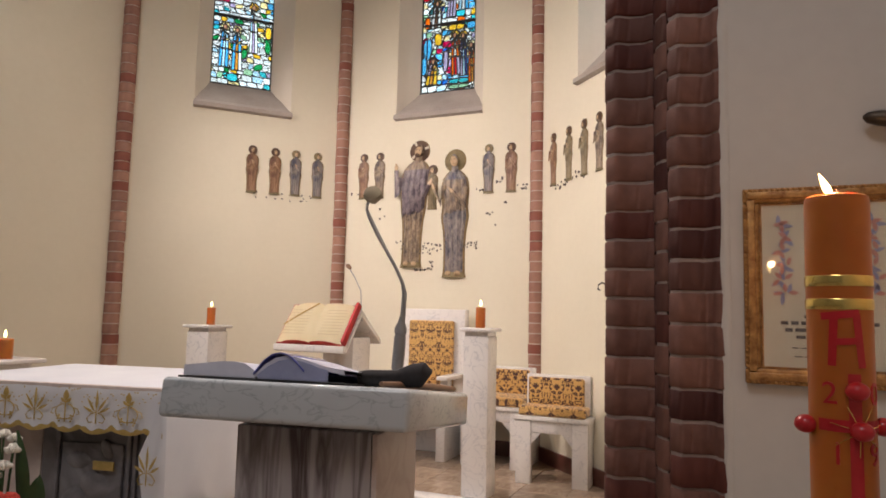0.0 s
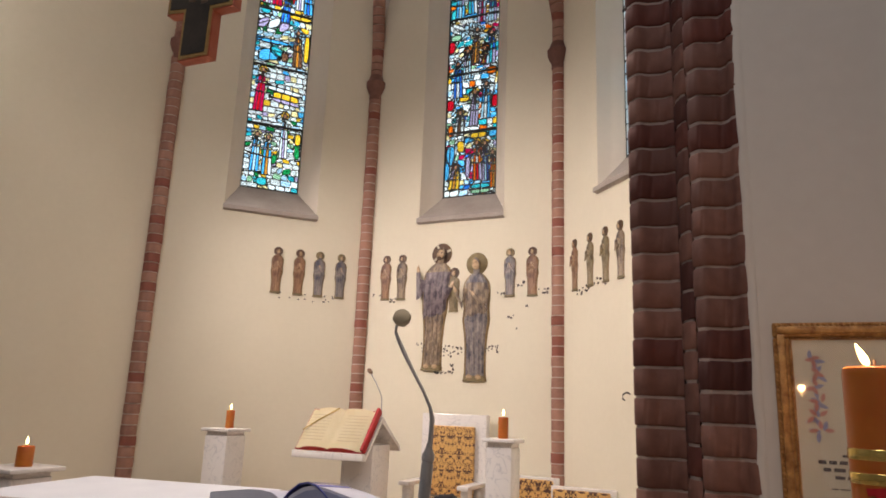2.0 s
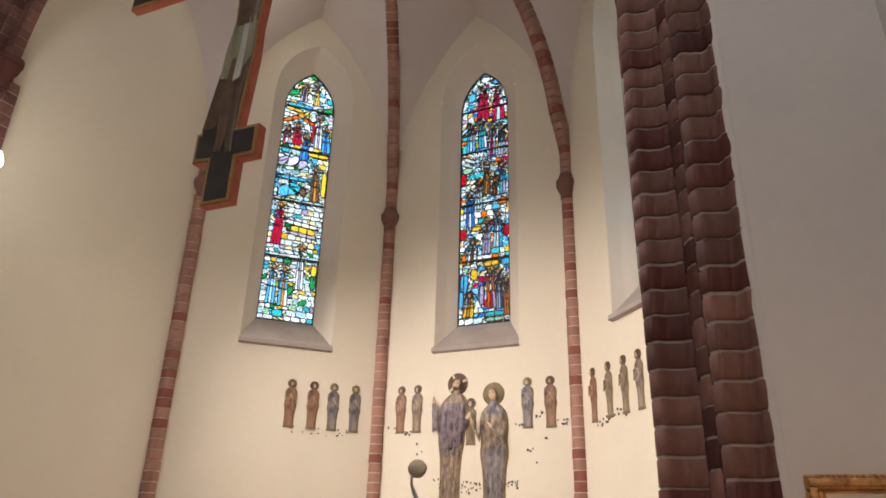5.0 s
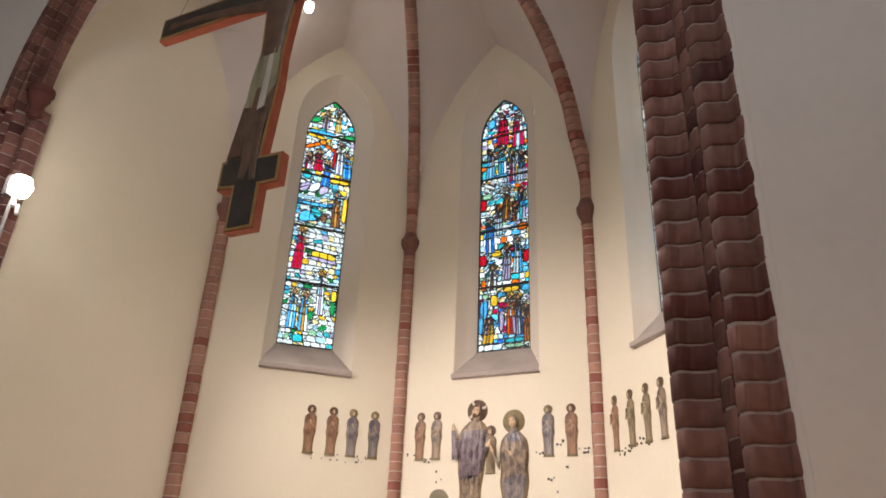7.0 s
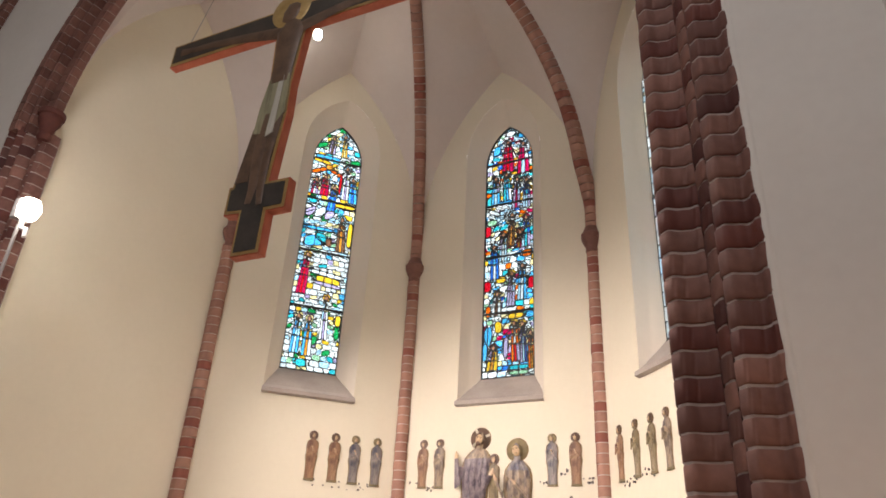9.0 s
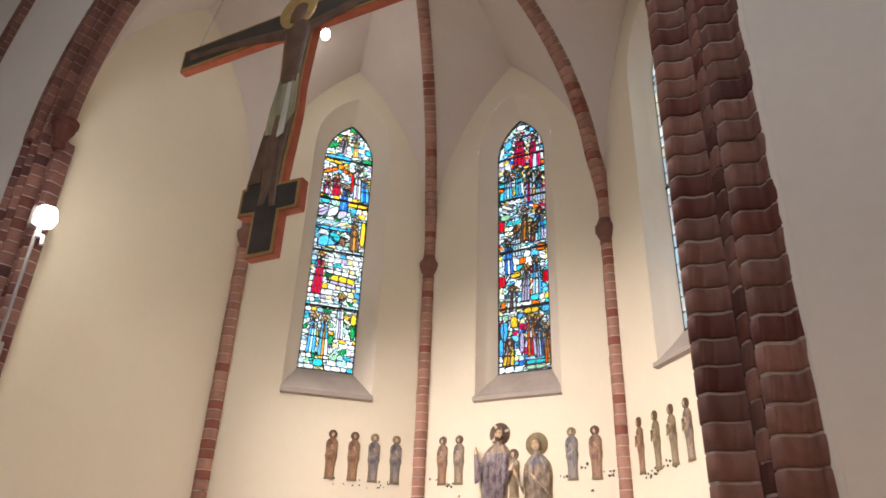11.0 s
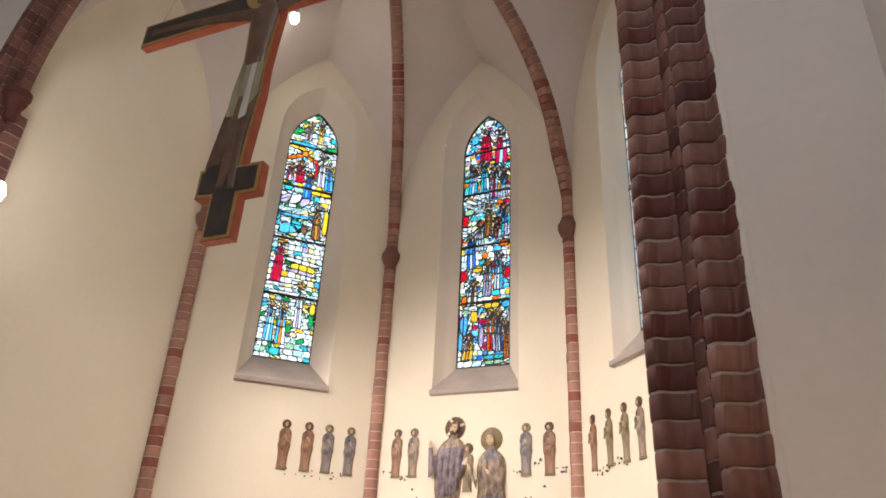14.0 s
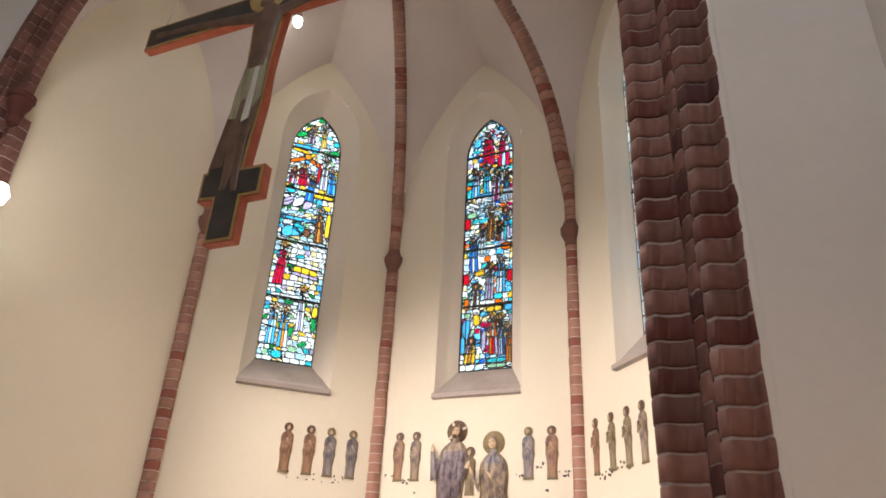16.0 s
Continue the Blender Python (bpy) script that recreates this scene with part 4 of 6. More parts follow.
def relief(name, m, u, z0, z1, width, robe, label, group="", head=(0.0, 0.0), halo=0.04, turn=0.0, seed=0, arms=None, pins=0, low=0.27, lean=0.0, hem=None):
    """A robed standing form in half relief before a gold backing: robe, mantle, bowed head on a disc, feet block. Offsets in metres from the foot's middle."""
    tall = z1 - z0
    hr = halo
    hx = head[0]
    body = tall - hr * 1.75
    big = tall > 0.7
    prof = [(0.0, low * 1.12), (0.035, low * 1.15), (0.045, low), (0.25, low * 0.98), (0.42, low * 1.08), (0.55, low * 1.3), (0.66, 0.42), (0.80, 0.46), (0.90, 0.44), (0.955, 0.30), (1.0, 0.13)]

    def half(s):
        for (s0, w0), (s1, w1) in zip(prof, prof[1:]):
            if s0 <= s <= s1 + 1e-9:
                return (w0 + (w1 - w0) * (s - s0) / (s1 - s0)) * width
        return prof[-1][1] * width

    b = bmesh.new()

    def paint(start, idx):
        b.faces.ensure_lookup_table()
        for f in b.faces[start:]:
            f.material_index = idx

    def shell(n, rows, grow, deep, fold, s0, s1, idx, drape=0.0):
        rings = []
        for i in range(rows):
            s = s0 + (s1 - s0) * i / (rows - 1)
            w = half(s) * grow
            cx = lean * s + hx * max(s - 0.75, 0) * 3
            ring = []
            for k in range(n):
                a = math.pi * k / (n - 1)
                f = 1 + fold * (math.sin(a * 11 + 1.7 * math.sin(s * 4 + seed)) * 0.7 + 0.4 * math.sin(a * 23 + s * 9 + seed)) * (1.2 - 0.7 * s)
                ring.append(b.verts.new((cx - w * math.cos(a), -0.004 - w * deep * f * math.sin(a) ** 0.7, z0 + body * (s - drape * (1 - i / (rows - 1)) * (math.cos(a * 0.5 + 0.3) + 0.25 * math.sin(a * 6))))))
            rings.append(ring)
        for p, q in zip(rings, rings[1:]):
            for k in range(n - 1):
                b.faces.new((p[k], p[k + 1], q[k + 1], q[k])).material_index = idx
        b.faces.new(rings[0]).material_index = idx
        b.faces.new(rings[-1][::-1]).material_index = idx

    nn = 44 if big else 26
    shell(20, 24, 1.2, 0.16, 0.0, 0.0, 1.0, 1)               # gold backing
    shell(nn, 40, 1.0, 0.62, 0.24, 0.045, 0.99, 0)            # robe
    shell(20, 4, 1.05, 0.72, 0.02, 0.0, 0.05, 2)              # foot block
    if big:
        shell(nn, 16, 1.05, 0.72, 0.26, hem or 0.56, 0.90, 4, 0.045)  # mantle
        for sx in (-1, 1):
            start = len(b.faces)
            bmesh.ops.create_uvsphere(b, u_segments=12, v_segments=8, radius=low * width * 0.42, matrix=Matrix.Translation((sx * low * width * 0.5, -low * width * 0.85, z0 + 0.035)) @ Matrix.Diagonal((0.8, 1.0, 0.6, 1)))
            paint(start, 3)
    hc = Vector((lean + hx, -0.012 - hr * 0.45, z1 - hr + head[1]))
    start = len(b.faces)
    bmesh.ops.create_cone(b, cap_ends=True, segments=32, radius1=hr, radius2=hr * 0.93, depth=0.016, matrix=Matrix.Translation((hc.x, -0.010, hc.z)) @ pose(0, 0, 0, 90))
    paint(start, 1)
    tip = math.copysign(14, turn) if big else turn * 0.4
    face = Matrix.Translation(hc + Vector((0, -hr * 0.30, -hr * 0.10))) @ pose(0, 0, 0, 0, tip, 0)

    def lump(u, v, deep, ru, ry, rv, idx):
        """An oval lump on the face, in shares of the halo's radius."""
        at_ = len(b.faces)
        bmesh.ops.create_uvsphere(b, u_segments=14, v_segments=10, radius=hr, matrix=face @ Matrix.Translation((u * hr, deep * hr, v * hr)) @ Matrix.Diagonal((ru, ry, rv, 1)))
        paint(at_, idx)

    lump(0, 0.10, 0.18, 0.47, 0.42, 0.56, 6)                   # hair or veil
    lump(0, 0, 0, 0.34, 0.36, 0.48, 3)                         # face
    lump(0, -0.04, -0.34, 0.06, 0.10, 0.16, 3)                 # nose
    for sx in (-1, 1):
        lump(sx * 0.14, 0.10, -0.30, 0.085, 0.05, 0.035, 6)    # eyes
        lump(sx * 0.15, 0.19, -0.28, 0.11, 0.06, 0.025, 6)     # brows
    lump(0, -0.22, -0.30, 0.10, 0.06, 0.03, 6)                 # mouth
    if pins:
        lump(0, -0.36, -0.12, 0.24, 0.26, 0.20, 6)             # beard
    b_neck = tube([(hc.x, -0.02, hc.z - hr * 0.45), (lean + hx * 0.7, -0.02, z0 + body * 0.97)], hr * 0.3, 10, b)
    sh = z0 + body * 0.8
    if arms is None:
        arms = [[(-0.40 * width, sh), (-0.42 * width, sh - 0.2 * body), (0.0, sh - 0.08 * body)], [(0.40 * width, sh), (0.40 * width, sh - 0.2 * body), (0.02 * width, sh - 0.03 * body)]]
    r0 = width * (0.13 if big else 0.12)
    for arm in arms:
        pts = [(x, -0.02 - (0.25 if i == 0 else 0.45) * width * 0.6, z) for i, (x, z) in enumerate(arm)]
        start = len(b.faces)
        tube(pts, [r0, r0 * 0.95] + [r0 * 0.6] * (len(pts) - 2), 12, b)
        paint(start, 4 if big else 0)
        e, e0 = Vector(pts[-1]), Vector(pts[-2])
        d = (e - e0).normalized()
        start = len(b.faces)
        tube([e - d * r0 * 0.3, e + d * r0 * 0.7, e + d * r0 * 1.9], [r0 * 0.5, r0 * 0.52, r0 * 0.18], 10, b)
        paint(start, 3)
    for k in range(pins):
        start = len(b.faces)
        nv = len(b.verts)
        a = radians(20 + 100 * k)
        join(b, box(-hr * 0.11, hr * 0.11, -0.004, 0.004, -hr * 0.2, hr * 0.2, 0.001))
        b.verts.ensure_lookup_table()
        bmesh.ops.transform(b, matrix=Matrix.Translation((hc.x + math.cos(a) * hr * 0.74, -0.02, hc.z + math.sin(a) * hr * 0.74)) @ pose(0, 0, 0, 0, 90 - math.degrees(a), 0), verts=b.verts[nv:])
        paint(start, 5)
    for v in b.verts:
        v.co.y *= 0.42                                        # low relief
    ob = part(name, b, [ROBES[robe], HALO, FOOT, SKIN, ROBES["violet_grey" if robe != "violet_grey" else "rust"] if robe == "blue_grey" else ROBES["dusk"], CERT, UMBER if robe != "blue_grey" else FOOT], smooth=50)
    ob.matrix_world = m @ pose(u, 0, 0)
    return tagged(ob, label, "relief", group)


G = "small ceramic reliefs in a row"
SMALL = [(M_L, 0.125, "rust"), (M_L, 0.315, "rust"), (M_L, 0.490, "blue_grey"), (M_L, 0.682, "blue_grey"), (M_C, -0.674, "rust"), (M_C, -0.515, "violet_grey"),
         (M_C, 0.482, "blue_grey"), (M_C, 0.672, "rust"), (M_R, -0.669, "rust"), (M_R, -0.446, "olive"), (M_R, -0.238, "olive"), (M_R, -0.05, "violet_grey")]
for k, (m, u, robe) in enumerate(SMALL):
    relief("relief_figure", m, u, 2.10, 2.505, 0.095, robe, "small %s glazed ceramic relief figure with a round halo" % robe.replace("_", " "), G, halo=0.038, seed=k, turn=random.Random(k).uniform(-25, 25), low=0.36)
relief("relief_figure", M_C, -0.195, 1.50, 2.583, 0.245, "violet_grey", "large violet-grey ceramic relief of a haloed robed figure", head=(0.04, 0.0), halo=0.094, turn=18, seed=21, pins=3, lean=0.02, low=0.31, hem=0.52,
       arms=[[(-0.10, 2.26), (-0.125, 2.11), (-0.142, 2.33)], [(0.10, 2.24), (0.125, 2.10), (0.165, 2.19)]])
relief("relief_figure", M_C, 0.195, 1.42, 2.483, 0.225, "blue_grey", "large blue-grey ceramic relief of a veiled haloed figure", head=(-0.005, 0.0), halo=0.096, turn=-15, seed=22, low=0.355, hem=0.62,
       arms=[[(-0.09, 2.17), (-0.12, 2.03), (-0.175, 2.15)], [(0.09, 2.16), (0.10, 2.0), (-0.01, 2.12)]])
relief("relief_figure", M_C, -0.012, 1.985, 2.365, 0.095, "olive", "small ceramic relief of a child between two large figures", halo=0.045, seed=23, low=0.36)


def chips(m, spots, seed):
    rr = random.Random(seed)
    b = bmesh.new()
    for u, z, du, dz, n in spots:
        for _ in range(n):
            w, h = rr.uniform(0.006, 0.016), rr.uniform(0.008, 0.018)
            cu, cz = u + rr.uniform(-du, du), z + rr.uniform(-dz, dz)
            c = box(-w / 2, w / 2, -0.006, 0.004, -h / 2, h / 2, 0.0015, seg=1)
            bmesh.ops.transform(c, matrix=pose(cu, 0, cz, 0, rr.uniform(-20, 20)), verts=c.verts)
            b = join(b, c)
    ob = part("mosaic_stones", b, STONE_CHIP, smooth=None)
    ob.matrix_world = m
    return tagged(ob, "scattered black mosaic stones set in the plaster", "mosaic", kind="stuff")


chips(M_C, [(-0.02, 1.66, 0.10, 0.045, 26), (-0.30, 1.68, 0.05, 0.045, 9), (-0.10, 1.48, 0.06, 0.012, 9), (-0.02, 1.53, 0.03, 0.05, 9), (0.33, 1.68, 0.06, 0.03, 14), (0.58, 2.21, 0.04, 0.03, 7), (0.76, 2.14, 0.05, 0.02, 9),
            (0.40, 2.13, 0.04, 0.01, 4), (0.62, 2.02, 0.02, 0.01, 3), (0.49, 1.94, 0.03, 0.012, 4), (0.54, 1.84, 0.01, 0.006, 1), (-0.58, 2.10, 0.05, 0.02, 8), (-0.76, 2.15, 0.05, 0.008, 4), (-0.46, 1.96, 0.05, 0.06, 3)], 4)
chips(M_L, [(0.40, 2.085, 0.26, 0.03, 16)], 5)
chips(M_R, [(-0.56, 2.09, 0.10, 0.03, 12), (-0.30, 2.12, 0.10, 0.03, 8)], 6)

# ---- hanging painted cross ----
cross = thing("hanging_cross", pose(-0.153, 2.45, 0, 0, 0, 3), "large painted wooden crucifix with red edges hung on wires", "crucifix")
plan = [(-0.1, 2.838), (0.092, 2.838), (0.092, 3.088), (0.209, 3.088), (0.209, 3.275), (0.072, 3.28), (0.106, 3.75), (0.100, 3.95), (0.110, 4.10), (0.135, 4.40), (1.05, 4.40), (1.05, 4.60), (0.14, 4.60), (0.14, 5.15),
        (-0.10, 5.15), (-0.10, 4.60), (-0.99, 4.592), (-0.99, 4.405), (-0.10, 4.405), (-0.088, 4.22), (-0.074, 4.0), (-0.113, 3.66), (-0.182, 3.29), (-0.206, 3.29), (-0.206, 3.11), (-0.1, 3.10)]


def upright(poly, y0, y1):
    b = prism([(x, z) for x, z in poly], y0, y1)
    bmesh.ops.transform(b, matrix=Matrix(((1, 0, 0, 0), (0, 0, 1, 0), (0, 1, 0, 0), (0, 0, 0, 1))), verts=b.verts)
    return b


def shrink(poly, d):
    out = []
    n = len(poly)
    for i in range(n):
        p, q, r = Vector(poly[i - 1]), Vector(poly[i]), Vector(poly[(i + 1) % n])
        n1, n2 = (q - p).normalized(), (r - q).normalized()
        a, c = Vector((-n1.y, n1.x)), Vector((-n2.y, n2.x))
        k = (a + c) / max(1 + a.dot(c), 0.3)
        out.append(tuple(q + k * d))
    return out


part("board", upright(plan, 0.0, 0.055), CROSS_RED, cross, "board with red painted edges", smooth=None)
part("rim", upright(shrink(plan, 0.008), -0.006, 0.02), CROSS_GOLD, cross, "dull gold rim", smooth=None)
part("panel", upright(shrink(plan, 0.024), -0.010, 0.02), CROSS_BLACK, cross, "black painted field", smooth=None)
corpus = tube([(-0.045, -0.012, 3.15), (-0.03, -0.018, 3.24), (-0.035, -0.02, 3.45), (-0.03, -0.022, 3.62), (-0.02, -0.02, 3.74)], [0.022, 0.03, 0.042, 0.05, 0.05], 12)
corpus = tube([(0.035, -0.012, 3.13), (0.025, -0.018, 3.24), (0.025, -0.02, 3.45), (0.04, -0.022, 3.62), (0.05, -0.02, 3.74)], [0.02, 0.026, 0.034, 0.04, 0.04], 12, corpus)
corpus = tube([(0.014, -0.02, 3.97), (0.016, -0.022, 4.10), (0.016, -0.02, 4.27), (0.02, -0.02, 4.38), (0.02, -0.015, 4.46)], [0.075, 0.075, 0.09, 0.105, 0.05], 14, corpus)
for sx in (-1, 1):
    corpus = tube([(0.02 + sx * 0.06, -0.012, 4.38), (sx * 0.35, -0.014, 4.44), (sx * 0.62, -0.014, 4.48), (sx * 0.78, -0.012, 4.49), (sx * 0.90, -0.012, 4.50)], [0.05, 0.036, 0.026, 0.022, 0.03], 10, corpus)
corpus = lathe([(0.0, -0.09), (0.05, -0.07), (0.066, 0.0), (0.05, 0.07), (0.0, 0.09)], 14, corpus, pose(0.0, -0.03, 4.53, 0, 14))
for v in corpus.verts:
    v.co.y = -0.011 + (v.co.y + 0.011) * 0.16
part("painted_form", corpus, UMBER, cross, "flat umber painted form")
part("loincloth", upright([(-0.10, 3.62), (-0.004, 3.60), (0.02, 4.0), (-0.058, 4.0), (-0.09, 3.80)], -0.020, 0.0), OLIVE, cross, "olive painted drapery", smooth=None)
part("loincloth", upright([(0.045, 3.66), (0.095, 3.74), (0.09, 3.96), (0.082, 4.02), (0.044, 4.0)], -0.020, 0.0), OLIVE, cross, "olive painted drapery", smooth=None)
part("cloth_fold", upright([(-0.006, 3.58), (0.042, 3.60), (0.05, 4.01), (0.018, 4.01)], -0.023, 0.0), PALE_FOLD, cross, "pale painted fold", smooth=None)
part("apron", upright([(-0.165, 3.30), (-0.075, 3.30), (-0.07, 3.60), (-0.108, 3.66)], -0.014, 0.0), UMBER, cross, "brown painted side panel", smooth=None)
part("halo", lathe([(0.14, 0), (0.145, 0.008), (0.135, 0.014), (0.09, 0.012)], 32, None, pose(-0.01, -0.004, 4.56, 90)), CROSS_GOLD, cross, "gilded round halo")
for sx in (-0.9, 0.9):
    part("wire", tube([(sx, 0.03, 4.6), (sx * 0.6, 0.1, 6.2)], 0.003, 6), METAL, cross, "thin hanging wire")

# ---- lamps ----
fl = thing("floodlight", Matrix.Translation(FLOOD_L), "lit floodlight on a grey pole at the brick jamb", "lamp")
part("bulb", lathe([(0.0, -0.075), (0.05, -0.06), (0.07, 0), (0.05, 0.06), (0.0, 0.075)], 20), BULB, fl, "glowing bulb")
part("housing", box(-0.09, -0.03, -0.06, 0.05, -0.07, 0.07, 0.01), METAL, fl, "grey metal housing")
part("bracket", tube([(-0.05, 0, -0.06), (-0.02, 0.0, -0.13), (0.04, 0.0, -0.15), (0.05, 0, -0.21)], 0.014, 10), WHITE_MARBLE, fl, "white curved cable arm")
part("pole", tube([(-0.06, 0, -0.02), (-0.07, 0, -0.85)], 0.011, 10), METAL, fl, "slim grey pole")
part("wall_box", box(-0.1, -0.05, -0.03, 0.03, -0.93, -0.83, 0.006), METAL, fl, "small grey junction box")
sl = thing("vault_spotlight", Matrix.Translation(SPOT_TOP), "small lit spotlight fixed under the vault", "lamp")
part("bulb", lathe([(0.0, -0.04), (0.03, -0.036), (0.042, 0), (0.03, 0.036), (0.0, 0.04)], 16), BULB, sl, "glowing bulb")
part("housing", tube([(0, 0, 0.035), (-0.03, 0.02, 0.16)], [0.045, 0.03], 14), METAL, sl, "grey metal spotlight housing")
part("bracket", tube([(-0.03, 0.02, 0.15), (-0.05, 0.05, 0.42)], 0.012, 8), METAL, sl, "ceiling bracket")

# ---- candle stands and candles ----


def flame_mesh(h):
    return mesh_of("flame", lathe([(0.0005, 0), (h * 0.16, h * 0.15), (h * 0.2, h * 0.35), (h * 0.12, h * 0.7), (0.0006, h)], 10), FLAME, 60)


FL = flame_mesh(0.042)


def altar_candle(x, y, z, h, r=0.03, label="short amber wax candle burning on a marble stand"):
    c = thing("candle", pose(x, y, z), label, "candle", "altar candles")
    part("wax", lathe([(r, 0), (r, h - 0.004), (r * 0.93, h), (r * 0.80, h - 0.006), (0.004, h - 0.010)], 24), WAX, c, "amber wax body")
    part("wick", tube([(0, 0, h - 0.012), (0.001, 0, h + 0.012)], 0.0016, 6), INK, c)
    part("flame", FL, None, c, "small yellow flame", m=pose(0, 0, h + 0.006))
    lamp("candle_flame", "POINT", pose(x, y, z + h + 0.03), 0.5, (1.0, 0.6, 0.25), 0.012)
    return c


def candle_stand(x, y, foot, top, cap, shaft, turn=0.0):
    s = thing("candle_stand", pose(x, y, 0, 0, 0, turn), "white veined marble pillar stand for a candle", "candle stand", "marble candle stands")
    part("cap", box(-cap / 2, cap / 2, -cap / 2, cap / 2, top - 0.022, top, 0.006), WHITE_MARBLE, s, "thin overhanging marble cap")
    part("neck", box(-shaft * 0.46, shaft * 0.46, -shaft * 0.46, shaft * 0.46, top - 0.05, top - 0.022, 0.002), WHITE_MARBLE, s)
    part("shaft", box(-shaft / 2, shaft / 2, -shaft / 2, shaft / 2, foot, top - 0.05, 0.006), WHITE_MARBLE, s, "square polished shaft")
    return s


candle_stand(0.865, 4.22, FLOOR, 1.045, 0.205, 0.16)
altar_candle(0.862, 4.22, 1.045, 0.125)
candle_stand(-1.26, 4.22, FLOOR, 1.005, 0.25, 0.20)
altar_candle(-1.235, 4.22, 1.005, 0.125)
candle_stand(-1.165, 2.62, -0.15, 0.845, 0.30, 0.22)
altar_candle(-1.14, 2.62, 0.845, 0.10, 0.04)

# ---- marble chairs ----


def cushion(w, d, h):
    b = box(-w / 2, w / 2, -d / 2, d / 2, 0, h, 0.016, seg=4)
    return b


def server_chair(x, y, d=0.42):
    """x, y: middle of the front edge; looks towards the nave."""
    c = thing("chair", pose(x, y, FLOOR), "white marble chair with gold damask seat and back cushions", "chair", "marble server chairs")
    w = 0.47
    for sx in (-1, 1):
        part("leg", box(sx * w / 2 - (0.10 if sx > 0 else 0), sx * w / 2 + (0.10 if sx < 0 else 0), 0.0, 0.05, 0, 0.40, 0.004), WHITE_MARBLE, c)
        part("side_panel", box(sx * w / 2 - (0.035 if sx > 0 else 0.001), sx * w / 2 + (0.035 if sx < 0 else 0.001), 0.054, d - 0.01, 0, 0.40, 0.004), WHITE_MARBLE, c)
    part("apron", box(-w / 2 + 0.102, w / 2 - 0.102, 0.008, 0.045, 0.325, 0.40, 0.003), WHITE_MARBLE, c)
    for sx in (-1, 1):
        x0, x1 = sx * (w / 2 - 0.102), sx * (w / 2 - 0.165)
        part("bracket", upright([(x0, 0.324), (x1, 0.324), (x0, 0.25)], 0.012, 0.042), WHITE_MARBLE, c, smooth=None)
    part("seat", box(-w / 2 - 0.012, w / 2 + 0.012, -0.012, d, 0.402, 0.43, 0.006), WHITE_MARBLE, c)
    part("seat_cushion", cushion(w - 0.03, d - 0.085, 0.062), DAMASK, c, "gold damask cushion with dark pattern", m=pose(0, d / 2 - 0.042, 0.431))
    part("backrest", box(-w / 2 + 0.02, w / 2 - 0.02, d - 0.06, d - 0.005, 0.432, 0.685, 0.006), WHITE_MARBLE, c, "white marble back")
    part("back_cushion", box(-w / 2 + 0.04, w / 2 - 0.055, d - 0.10, d - 0.062, 0.47, 0.67, 0.014, seg=4), DAMASK, c, "gold damask back pad")
    return c


server_chair(1.205, 4.63, 0.25)
server_chair(0.70, 4.94)
th = thing("presider_chair", pose(0.09, 4.92, FLOOR), "tall white marble presider chair with gold damask back", "chair")
part("backrest", box(-0.275, 0.275, 0.33, 0.41, 0.0, 1.11, 0.01), WHITE_MARBLE, th, "tall marble back")
part("back_cushion", box(-0.19, 0.19, 0.285, 0.328, 0.50, 1.02, 0.014, seg=4), DAMASK, th, "gold damask back pad")
part("seat", box(-0.25, 0.25, 0.0, 0.328, 0.38, 0.42, 0.006), WHITE_MARBLE, th)
part("seat_cushion", cushion(0.40, 0.27, 0.07), DAMASK, th, "gold damask seat cushion", m=pose(0, 0.145, 0.422))
for sx in (-1, 1):
    part("side_panel", box(sx * 0.215 - 0.035, sx * 0.215 + 0.035, 0.02, 0.326, 0.0, 0.378, 0.005), WHITE_MARBLE, th)
    part("arm_post", box(sx * 0.235 - 0.03, sx * 0.235 + 0.03, 0.02, 0.10, 0.424, 0.585, 0.004), WHITE_MARBLE, th)
    part("armrest", box(sx * 0.235 - 0.045, sx * 0.235 + 0.045, -0.02, 0.325, 0.588, 0.618, 0.006), WHITE_MARBLE, th)

# ---- gabled book stand with the open missal ----
bs = thing("book_stand", pose(-0.36, 4.4, FLOOR), "white marble gabled book stand on a square pillar", "lectern")
part("pillar", box(0.02, 0.26, -0.06, 0.18, 0.0, 0.895, 0.006), WHITE_MARBLE, bs, "square marble pillar")
g = prism([(-0.20, 0.795), (0.0, 1.045), (0.28, 0.845), (0.28, 0.878), (0.0, 1.085), (-0.20, 0.825)], -0.27, 0.29)
bmesh.ops.transform(g, matrix=Matrix(((0, 0, 1, 0), (1, 0, 0, 0), (0, 1, 0, 0), (0, 0, 0, 1))), verts=g.verts)
part("desk", g, WHITE_MARBLE, bs, "sloping marble desk", smooth=None)
part("ledge", box(-0.27, 0.29, -0.235, -0.2, 0.80, 0.845, 0.005), WHITE_MARBLE, bs)
slope = math.degrees(math.atan2(0.265, 0.2))
ms = thing("missal", pose(-0.36, 4.20, FLOOR + 0.845, slope), "open missal with cream pages and red cover", "book")
part("cover", box(-0.268, 0.272, 0.0, 0.334, 0.0, 0.010, 0.003), RED_COVER, ms, "red leather cover")
